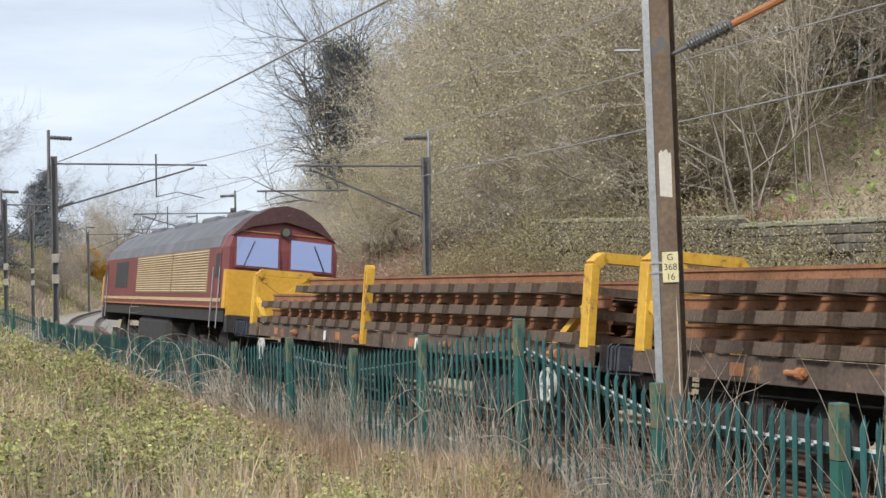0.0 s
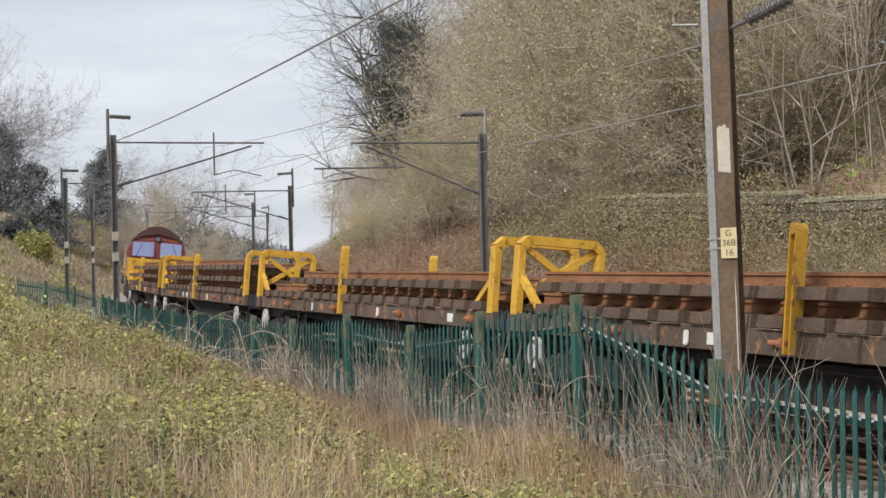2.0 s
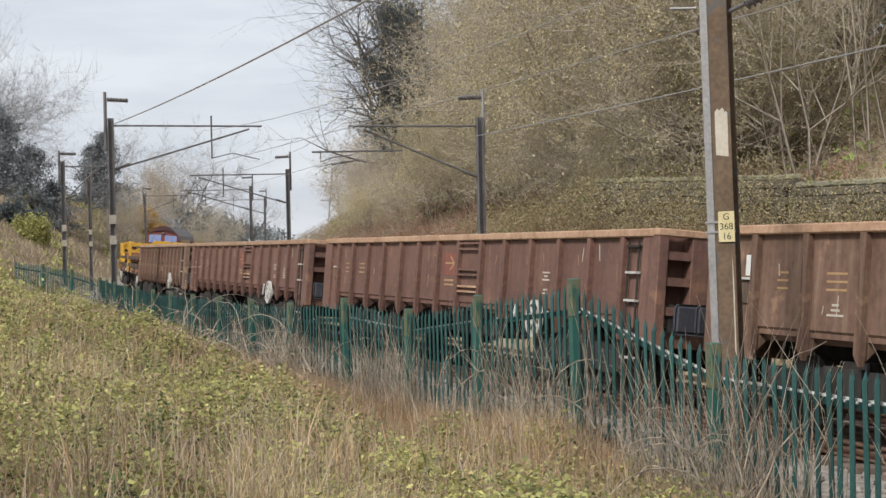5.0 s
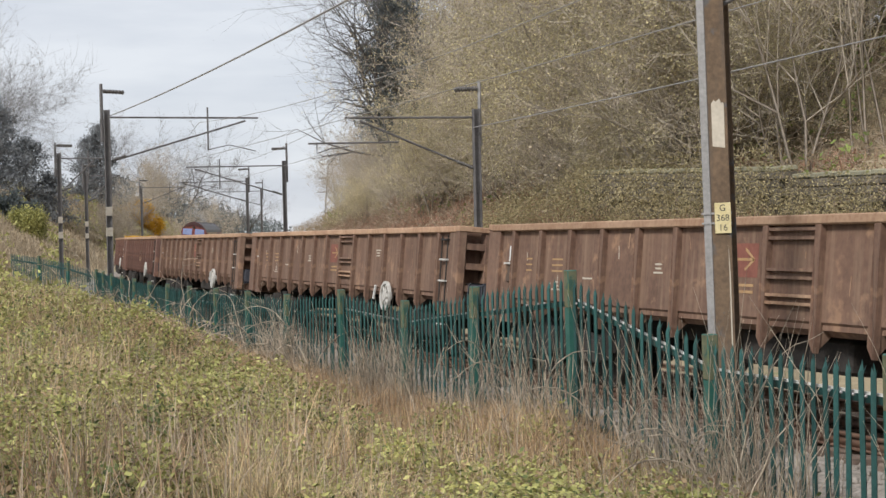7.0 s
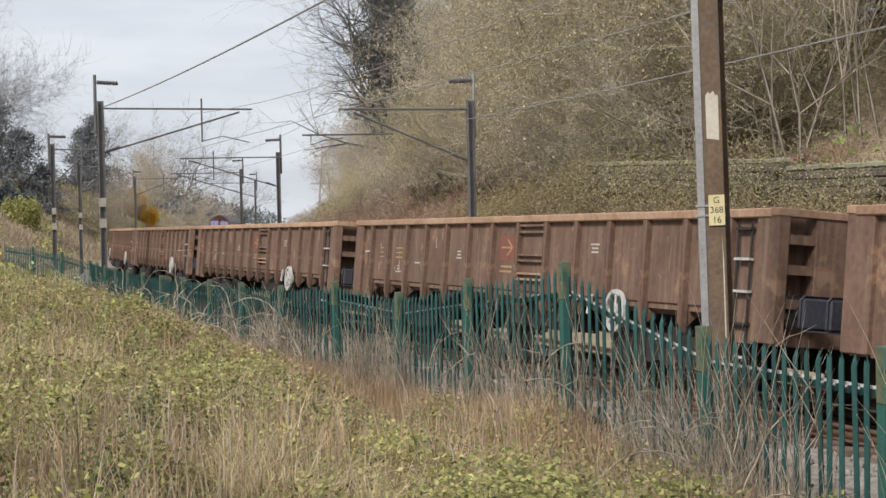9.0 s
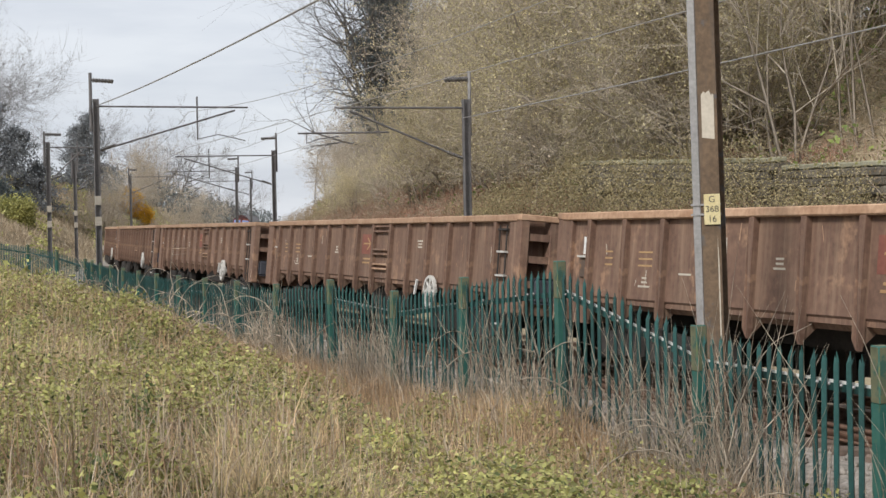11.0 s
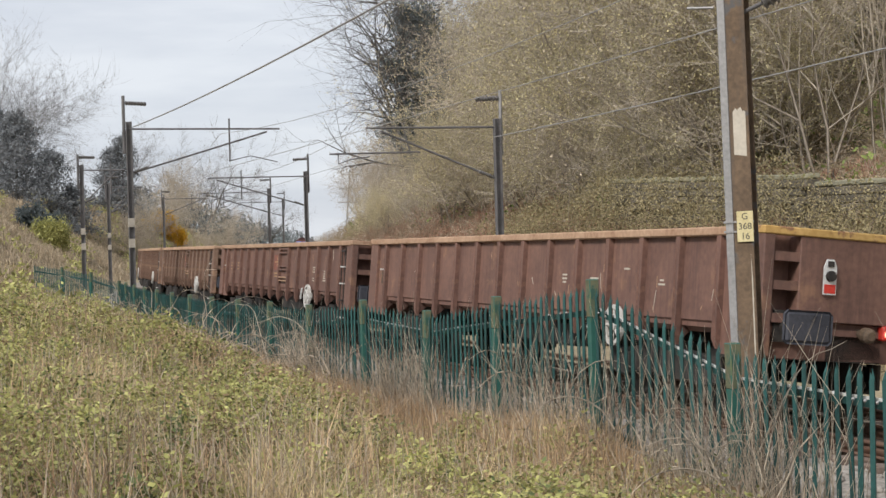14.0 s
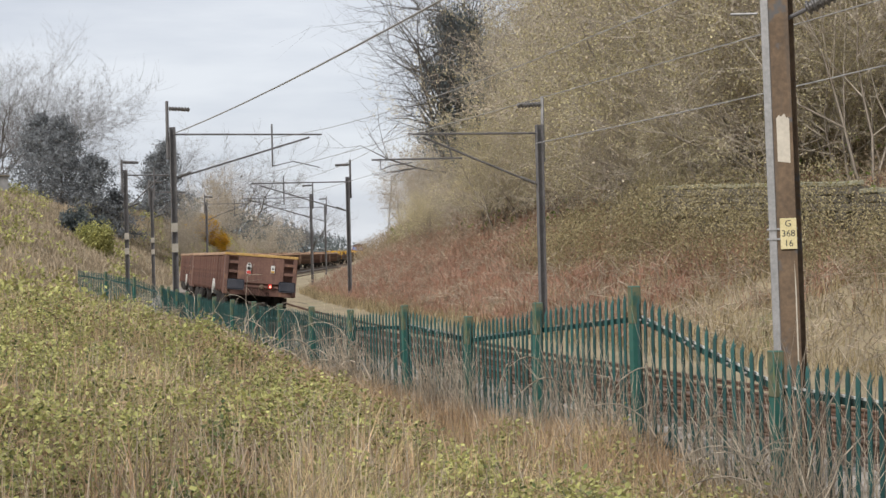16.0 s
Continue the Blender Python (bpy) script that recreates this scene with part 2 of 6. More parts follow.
def box(bm, x0, x1, y0, y1, z0, z1, bevel=0.0):
    r = bmesh.ops.create_cube(bm, size=1.0, matrix=Matrix.Translation(((x0 + x1) / 2, (y0 + y1) / 2, (z0 + z1) / 2)) @ Matrix.Diagonal((abs(x1 - x0), abs(y1 - y0), abs(z1 - z0), 1)))
    if bevel:
        edges = list({e for v in r["verts"] for e in v.link_edges})
        bmesh.ops.bevel(bm, geom=edges, offset=bevel, segments=1, affect="EDGES")
    return bm


def tube(bm, a, b, r0, r1=None, n=8):
    a, b = Vector(a), Vector(b)
    r1 = r0 if r1 is None else r1
    d = b - a
    m = Matrix.Translation((a + b) / 2) @ d.to_track_quat("Z", "Y").to_matrix().to_4x4()
    bmesh.ops.create_cone(bm, cap_ends=True, segments=n, radius1=r0, radius2=r1, depth=d.length, matrix=m)
    return bm


def beam(bm, a, b, w, h):
    """A square bar from a to b, w wide and h high."""
    a, b = Vector(a), Vector(b)
    d = b - a
    up = Vector((0, 0, 1)) if abs(d.normalized().z) < 0.95 else Vector((0, 1, 0))
    side = d.cross(up).normalized() * w / 2
    top = side.cross(d).normalized() * h / 2
    vs = [bm.verts.new(p + i * side + j * top) for p in (a, b) for i, j in ((-1, -1), (1, -1), (1, 1), (-1, 1))]
    for f in ((0, 1, 2, 3), (7, 6, 5, 4), (0, 4, 5, 1), (1, 5, 6, 2), (2, 6, 7, 3), (3, 7, 4, 0)):
        bm.faces.new([vs[i] for i in f])
    return bm


def extrude_profile(bm, pts, y0, y1):
    """A closed profile of (x, z) points drawn out along y."""
    a = [bm.verts.new((x, y0, z)) for x, z in pts]
    b = [bm.verts.new((x, y1, z)) for x, z in pts]
    n = len(pts)
    for i in range(n):
        bm.faces.new((a[i], a[(i + 1) % n], b[(i + 1) % n], b[i]))
    bm.faces.new(a[::-1])
    bm.faces.new(b)
    bmesh.ops.recalc_face_normals(bm, faces=bm.faces)
    return bm


def from_arrays(name, verts, faces, material, parent=None):
    """A mesh from numpy arrays; all faces have the same number of corners."""
    verts, faces = np.asarray(verts, np.float32), np.asarray(faces, np.int32)
    me = bpy.data.meshes.new(name)
    k = faces.shape[1]
    me.vertices.add(len(verts))
    me.vertices.foreach_set("co", verts.ravel())
    me.loops.add(faces.size)
    me.loops.foreach_set("vertex_index", faces.ravel())
    me.polygons.add(len(faces))
    me.polygons.foreach_set("loop_start", np.arange(0, faces.size, k, dtype=np.int32))
    me.update(calc_edges=True)
    me.materials.append(material)
    ob = new(name, me)
    ob.parent = parent
    return ob


def pipe(bm, points, r, n=6):
    """One continuous round bar through the points."""
    pts = [Vector(p) for p in points]
    rings = []
    for i, p in enumerate(pts):
        d = (pts[min(i + 1, len(pts) - 1)] - pts[max(i - 1, 0)]).normalized()
        ref = Vector((1, 0, 0)) if abs(d.z) > 0.9 else Vector((0, 0, 1))
        x = d.cross(ref).normalized()
        y = d.cross(x)
        rings.append([bm.verts.new(p + (x * math.cos(6.2832 * k / n) + y * math.sin(6.2832 * k / n)) * r) for k in range(n)])
    for a, b in zip(rings[:-1], rings[1:]):
        for k in range(n):
            bm.faces.new((a[k], a[(k + 1) % n], b[(k + 1) % n], b[k]))
    bm.faces.new(rings[0][::-1])
    bm.faces.new(rings[-1])
    bmesh.ops.recalc_face_normals(bm, faces=bm.faces)
    return bm


def lathe(bm, a, b, profile, n=12):
    """A turned body from a to b; profile: (share of the length, radius)."""
    a, b = Vector(a), Vector(b)
    d = (b - a)
    ref = Vector((1, 0, 0)) if abs(d.normalized().z) > 0.9 else Vector((0, 0, 1))
    x = d.cross(ref).normalized()
    y = d.normalized().cross(x)
    rings = [[bm.verts.new(a + d * t + (x * math.cos(6.2832 * k / n) + y * math.sin(6.2832 * k / n)) * r) for k in range(n)] for t, r in profile]
    for p, q in zip(rings[:-1], rings[1:]):
        for k in range(n):
            bm.faces.new((p[k], p[(k + 1) % n], q[(k + 1) % n], q[k]))
    bm.faces.new(rings[0][::-1])
    bm.faces.new(rings[-1])
    bmesh.ops.recalc_face_normals(bm, faces=bm.faces)
    return bm


def leaf_quads(points, r, size, spread, per=1, flat=0.0):
    """Diamond leaves scattered about points."""
    p = np.repeat(points, per, axis=0) + r.normal(0, spread, (len(points) * per, 3))
    n = len(p)
    a = r.normal(0, 1, (n, 3))
    a[:, 2] *= 1 - flat
    a /= np.linalg.norm(a, axis=1)[:, None]
    b = r.normal(0, 1, (n, 3))
    b[:, 2] *= 1 - flat
    b -= a * (a * b).sum(1)[:, None]
    b /= np.linalg.norm(b, axis=1)[:, None] + 1e-9
    s = (size * r.uniform(0.6, 1.3, n))[:, None]
    v = np.stack([p - a * s, p + b * s * 0.55, p + a * s, p - b * s * 0.55], 1).reshape(-1, 3)
    return v, np.arange(4 * n).reshape(-1, 4)


# ---- the line of the track ----
KNOTS_S = (-60, -40, 0, 30, 60, 90, 130, 180, 230)
KNOTS_K = (0.0, 0.00053, 0.00054, -0.00294, -0.0025, -0.00251, -0.00126, -0.00058, 0.0)
CANT = 0.098
TS = np.arange(-420, 700.5, 1.0)
_k = np.interp(TS, KNOTS_S, KNOTS_K)
_i0 = int(np.argmin(abs(TS)))
TTH = np.concatenate([[0], np.cumsum((_k[1:] + _k[:-1]) / 2)])
TTH = TTH - TTH[_i0] + 0.3551
_m = (TTH[1:] + TTH[:-1]) / 2
TX = np.concatenate([[0], np.cumsum(-np.sin(_m))])
TY = np.concatenate([[0], np.cumsum(np.cos(_m))])
TX, TY = TX - TX[_i0] + 4.0897, TY - TY[_i0] + 17.0332


def on_track(s, u=0.0, z=0.0, canted=True):
    """World place at s metres along the near track, u metres to its right (seen along the train's way)."""
    x, y, th = (float(np.interp(s, TS, q)) for q in (TX, TY, TTH))
    if canted:
        u, z = u * math.cos(CANT) + z * math.sin(CANT), z * math.cos(CANT) - u * math.sin(CANT)
    return Vector((x + math.cos(th) * u, y + math.sin(th) * u, z))


def heading(s):
    return math.degrees(float(np.interp(s, TS, TTH)))


def su_of(x, y):
    """Along-track and across-track places of arrays of points."""
    x, y = np.asarray(x, float).ravel(), np.asarray(y, float).ravel()
    s, u = np.empty(len(x)), np.empty(len(x))
    for i in range(0, len(x), 20000):
        dx, dy = x[i:i + 20000, None] - TX[::3], y[i:i + 20000, None] - TY[::3]
        j = np.argmin(dx * dx + dy * dy, axis=1)
        r = np.arange(len(j))
        dx, dy, th = dx[r, j], dy[r, j], TTH[::3][j]
        s[i:i + 20000] = TS[::3][j] - np.sin(th) * dx + np.cos(th) * dy
        u[i:i + 20000] = np.cos(th) * dx + np.sin(th) * dy
    return s, u


def lumps(x, y, size, seed=0):
    """Smooth random relief between about -1 and 1."""
    r = np.random.RandomState(seed)
    z = 0
    for k in range(7):
        a, p, f = r.uniform(0, 6.28), r.uniform(0, 6.28), r.uniform(0.6, 1.9) / size * 6.28
        z = z + np.sin((x * math.cos(a) + y * math.sin(a)) * f + p)
    return z / 3.2


def ground_z(x, y):
    s, u = su_of(x, y)
    x, y = np.asarray(x, float).ravel(), np.asarray(y, float).ravel()
    # meadow by the camera, cutting slope farther on
    meadow = np.interp(-u, (2.2, 3.4, 5.0, 7.5, 9.5, 14, 30, 60), (-0.42, -0.5, -0.38, 0.0, 0.45, 0.65, 1.5, 3.0))
    bank = np.interp(-u, (2.2, 4.0, 8, 14, 20, 60), (-0.42, -0.3, 2.1, 6.3, 8.2, 9.0))
    flat = np.interp(-u, (2.2, 3.4, 5.0, 7.5, 9.5, 14, 30, 60), (-0.42, -0.5, -0.38, 0.0, 0.12, 0.12, 0.2, 0.5))
    meadow = meadow + (flat - meadow) * np.clip((s - 2) / 14, 0, 1)
    meadow = meadow + 0.42 * np.clip((s - 9) / 9, 0, 1) * np.clip((-u - 3.0) / 1.2, 0, 1)
    w = np.clip((s - 46) / 26, 0, 1)
    w = w * w * (3 - 2 * w)
    far = np.clip((s - 200) / 160, 0, 1)
    left = meadow * (1 - w) + bank * w * (1 - 0.6 * far)
    rightb = np.interp(u, (6.0, 7.5, 9.0, 14, 24, 40, 90), (-0.55, -0.35, 0.2, 2.6, 9.0, 12.5, 14)) * (1 - 0.25 * far)
    z = np.where(u < -2.2, left, np.where(u > 6.0, rightb, -0.42 - 0.02 * np.clip(u, 0, 6)))
    rough = np.clip((np.abs(u - 1.8) - 4.5) / 3, 0, 1)
    z = z + rough * (0.16 * lumps(x, y, 5.0, 3) + 0.06 * lumps(x, y, 1.7, 4))
    z = z + 0.32 * np.exp(-(((x - 1.25) / 1.6) ** 2 + ((y - 15.6) / 2.4) ** 2))
    return z


def graded(lo, hi, fine_lo, fine_hi, step, grow=1.13):
    """Grid lines, step apart in the fine stretch and ever wider outside it."""
    mid = list(np.arange(fine_lo, fine_hi + step / 2, step))
    a, d = mid[0], step
    before, after = [], []
    while a > lo:
        d *= grow
        a -= d
        before.append(a)
    b, d = mid[-1], step
    while b < hi:
        d *= grow
        b += d
        after.append(b)
    return np.array(before[::-1] + mid + after)


def make_ground():
    gx, gy = graded(-3000, 3000, -42, 30, 0.6), graded(-600, 4000, -6, 110, 0.6)
    X, Y = np.meshgrid(gx, gy)
    Z = ground_z(X, Y)
    n, m = len(gx), len(gy)
    i = (np.arange(m - 1)[:, None] * n + np.arange(n - 1)).ravel()
    ob = from_arrays("ground", np.stack([X.ravel(), Y.ravel(), Z], 1), np.stack([i, i + 1, i + n + 1, i + n], 1), M_EARTH)
    for p in ob.data.polygons:
        p.use_smooth = True
    tagged(ob, "rough grassy cutting floor and earth banks", "ground", kind="structure")


make_ground()


# ---- track ----
def along(u, z, half_w, half_h, s0=-300.0, s1=420.0, step=3.0, canted=True):
    """A bar that follows the line: arrays of corners and faces."""
    ss = np.arange(s0, s1 + step / 2, step)
    v = []
    for s in ss:
        for a, b in ((-1, -1), (1, -1), (1, 1), (-1, 1)):
            v.append(on_track(s, u + a * half_w, z + b * half_h, canted))
    n = len(ss)
    f = [(4 * i + k, 4 * i + (k + 1) % 4, 4 * i + 4 + (k + 1) % 4, 4 * i + 4 + k) for i in range(n - 1) for k in range(4)]
    f += [(3, 2, 1, 0), (4 * n - 4, 4 * n - 3, 4 * n - 2, 4 * n - 1)]
    return v, f


def make_track(offset, name, label):
    track = empty(name, Matrix.Identity(4), label, "railway track", kind="structure")
    for side in (-0.755, 0.755):
        bits = [along(offset + side, -0.02, 0.035, 0.02), along(offset + side, -0.085, 0.009, 0.05), along(offset + side, -0.147, 0.07, 0.012)]
        v, f = [], []
        for a, b in bits:
            f += [tuple(i + len(v) for i in q) for q in b]
            v += a
        from_arrays("rail", v, f, M_STEEL, track)
    bm = bmesh.new()
    box(bm, -1.25, 1.25, -0.13, 0.13, -0.1, 0.1, 0.02)
    me = bpy.data.meshes.new("sleeper")
    bm.to_mesh(me)
    bm.free()
    me.materials.append(M_SLEEPER)
    for i in range(140):
        s = -12 + 0.65 * i
        p = on_track(s, offset, -0.262)
        shared("sleeper", me, track, pose(*p, 0, math.degrees(CANT), heading(s)))
    return track


def make_ballast():
    v = []
    prof = ((-2.75, -0.62), (-1.75, -0.235), (1.6, -0.24), (1.9, -0.30), (5.0, -0.30), (6.4, -0.95))
    ss = np.arange(-300, 421, 2.0)
    for s in ss:
        for u, z in prof:
            v.append(on_track(s, u, z))
    n, k = len(ss), len(prof)
    f = [(k * i + j, k * i + j + 1, k * i + k + j + 1, k * i + k + j) for i in range(n - 1) for j in range(k - 1)]
    tagged(from_arrays("ballast_bed", v, f, M_BALLAST), "pale grey-brown stone ballast under the rails", "ballast", kind="structure")
    # loose stones where the bed lies nearest
    r = np.random.RandomState(5)
    vs, fs = [], []
    for _ in range(5200):
        s, u = r.uniform(-14, 40), r.uniform(-2.5, -0.9) if r.rand() < 0.6 else r.uniform(0.9, 6.0)
        z = float(np.interp(u, [p[0] for p in prof], [p[1] for p in prof]))
        c, a = on_track(s, u, z + 0.01), r.uniform(0.025, 0.055)
        b = len(vs)
        for q in ((1, 0, 0), (-1, 0, 0), (0, 1, 0), (0, -1, 0), (0, 0, 1), (0, 0, -1)):
            vs.append(c + Vector(q) * a * r.uniform(0.6, 1.2) + Vector(r.uniform(-0.01, 0.01, 3)))
        for t in ((0, 2, 4), (2, 1, 4), (1, 3, 4), (3, 0, 4), (2, 0, 5), (1, 2, 5), (3, 1, 5), (0, 3, 5)):
            fs.append(tuple(b + i for i in t))
    tagged(from_arrays("loose_ballast", vs, fs, M_BALLAST), "loose angular ballast stones beside the rails", "ballast", kind="stuff")


make_ballast()
make_track(0.0, "track_near", "weathered steel rails on concrete sleepers, banked on the curve")
make_track(3.4, "track_far", "second line of weathered steel rails on sleepers")


# ---- palisade fence ----
def fence_posts():
    """Places of the post heads, near stretch as it undulates, then along the line."""
    posts = [(2.91, 10.10, 1.24), (2.18, 12.80, 1.21), (1.27, 15.60, 1.69), (0.36, 18.30, 1.45), (-0.53, 21.00, 1.19), (-1.57, 23.70, 1.26), (-2.67, 26.40, 1.11)]
    s = 11.13
    for k in range(10):
        s += 2.9
        p = on_track(s, -3.08, 0, False)
        posts.append((p.x, p.y, float(np.interp(s, (11, 24, 40, 60, 80), (1.11, 1.0, 1.08, 1.3, 1.35)))))
    posts += [(-13.9, 57.6, 1.36), (-15.6, 60.0, 1.55), (-17.35, 62.3, 1.72)]
    s = -6.1
    for k in range(5):
        s -= 2.8
        p = on_track(s, -3.5, 0, False)
        posts.insert(0, (p.x, p.y, 1.2))
    return posts


def pale_mesh(variant):
    """A splayed W-section pale with a three-pointed head, its top at z = 0."""
    bm = bmesh.new()
    w, h, dpt = 0.034, 1.72, 0.014
    xs = (-w, -w * 0.45, 0, w * 0.45, w)
    ys = (0, dpt, dpt * 0.3, dpt, 0)
    tops = (-0.10, -0.075, -0.075, -0.075, -0.10)
    back = 0.003
    rows = []
    for off in (0, back):
        low = [bm.verts.new((x, y + off, -h)) for x, y in zip(xs, ys)]
        top = [bm.verts.new((x, y + off, t)) for x, y, t in zip(xs, ys, tops)]
        for i in range(4):
            bm.faces.new((low[i], low[i + 1], top[i + 1], top[i]))
        rows.append((low, top))
    for (low, top), off in zip(rows, (0, back)):
        flare = 0.016 if variant else 0.006
        mid = bm.verts.new((0, -0.004 + off + flare, 0.0))
        bm.faces.new((top[1], top[2], mid))
        bm.faces.new((top[2], top[3], mid))
        lt = bm.verts.new((-w * 1.0, off + flare * 1.6, -0.035))
        bm.faces.new((top[0], top[1], lt))
        rt = bm.verts.new((w * 1.0, off + flare * 1.6, -0.035))
        bm.faces.new((top[3], top[4], rt))
    me = bpy.data.meshes.new("pale")
    bm.to_mesh(me)
    bm.free()
    me.materials.append(M_GREEN)
    return me


def make_fence():
    posts = fence_posts()
    pales = [pale_mesh(0), pale_mesh(1)]
    bm = bmesh.new()
    box(bm, -0.055, 0.055, -0.05, 0.05, -0.38, 0.0, 0.008)
    top_faces = len(bm.faces)
    box(bm, -0.052, 0.052, -0.047, 0.047, -2.2, -0.38)
    bm.faces.ensure_lookup_table()
    for f in bm.faces[top_faces:]:
        f.material_index = 1
    post_me = bpy.data.meshes.new("post")
    bm.to_mesh(post_me)
    bm.free()
    post_me.materials.append(M_POSTGREEN)
    post_me.materials.append(M_POSTALGAE)
    bm = bmesh.new()
    bmesh.ops.create_uvsphere(bm, u_segments=6, v_segments=4, radius=0.013)
    bolt_me = bpy.data.meshes.new("bolt")
    bm.to_mesh(bolt_me)
    bm.free()
    bolt_me.materials.append(M_GALV)
    r = random.Random(11)
    fence = empty("palisade_fence", Matrix.Identity(4), "dark green steel palisade fence with pointed pales", "fence")
    far_v, far_f = [], []
    count = 0
    for k in range(len(posts) - 1):
        a, b = Vector(posts[k]), Vector(posts[k + 1])
        d = b - a
        length = Vector((d.x, d.y)).length
        yaw = math.degrees(math.atan2(d.y, d.x))
        near = 2 <= k <= 13
        shared("post", post_me, fence, pose(a.x, a.y, a.z + 0.03, r.uniform(-1, 1), r.uniform(-1, 1), yaw))
        side = Vector((d.y, -d.x, 0)).normalized()
        for drop in (0.30, 1.42):
            bm = bmesh.new()
            o = side * 0.045
            beam(bm, a - Vector((0, 0, drop)) + o, b - Vector((0, 0, drop)) + o, 0.006, 0.055)
            beam(bm, a - Vector((0, 0, drop - 0.025)) + o * 1.5, b - Vector((0, 0, drop - 0.025)) + o * 1.5, 0.045, 0.006)
            part("rail", bm, M_GREEN, fence)
        n = 17
        for i in range(n):
            f = (i + 0.5) / n
            p = a + d * f - side * 0.0 + Vector((0, 0, r.uniform(-0.012, 0.012)))
            m = pose(p.x, p.y, p.z - 0.03, r.uniform(-0.8, 0.8), r.uniform(-1.2, 1.2), yaw + 180 + r.uniform(-2, 2))
            if near and count < 220:
                count += 1
                shared("pale", pales[r.random() < 0.5], fence, m)
                if k in (2, 3) or r.random() < 0.15:
                    q = a + d * (f + 0.028) - Vector((0, 0, 0.272)) - side * 0.012
                    shared("bolt", bolt_me, fence, pose(q.x, q.y, q.z))
            else:
                me = pales[0]
                base = len(far_v)
                far_v += [m @ v.co for v in me.vertices]
                for q in me.polygons:
                    t = [base + i for i in q.vertices]
                    far_f += [t] if len(t) == 3 else [t[:3], [t[0], t[2], t[3]]]
    ob = from_arrays("distant_pale_run", far_v, far_f, M_GREEN, fence)
    tagged(ob, kind="stuff")
    # white strip along the top edge of the upper rail on the nearest bays
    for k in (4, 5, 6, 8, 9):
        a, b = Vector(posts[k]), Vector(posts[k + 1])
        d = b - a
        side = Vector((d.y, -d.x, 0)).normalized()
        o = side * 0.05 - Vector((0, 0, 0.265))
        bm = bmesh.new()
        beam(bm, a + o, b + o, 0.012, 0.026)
        part("white_rail_edge", bm, M_WHITE, fence)
    return fence


make_fence()


# ---- overhead line masts ----
def h_column(bm, h, depth=0.20, width=0.20, web=0.016, flange=0.022, z0=-0.6):
    """An H-section: the web along x."""
    box(bm, -depth / 2, -depth / 2 + flange, -width / 2, width / 2, z0, h)
    box(bm, depth / 2 - flange, depth / 2, -width / 2, width / 2, z0, h)
    box(bm, -depth / 2 + flange, depth / 2 - flange, -web / 2, web / 2, z0, h)
    return bm


def insulator(bm, a, b, r=0.075, n=7):
    """A turned rod with ribbed sheds."""
    prof = [(0, r * 0.4)]
    for k in range(n):
        prof += [((k + 0.15) / n, r * 0.68), ((k + 0.35) / n, r), ((k + 0.55) / n, r * 0.95), ((k + 0.75) / n, r * 0.68)]
    return lathe(bm, a, b, prof + [(1, r * 0.4)])


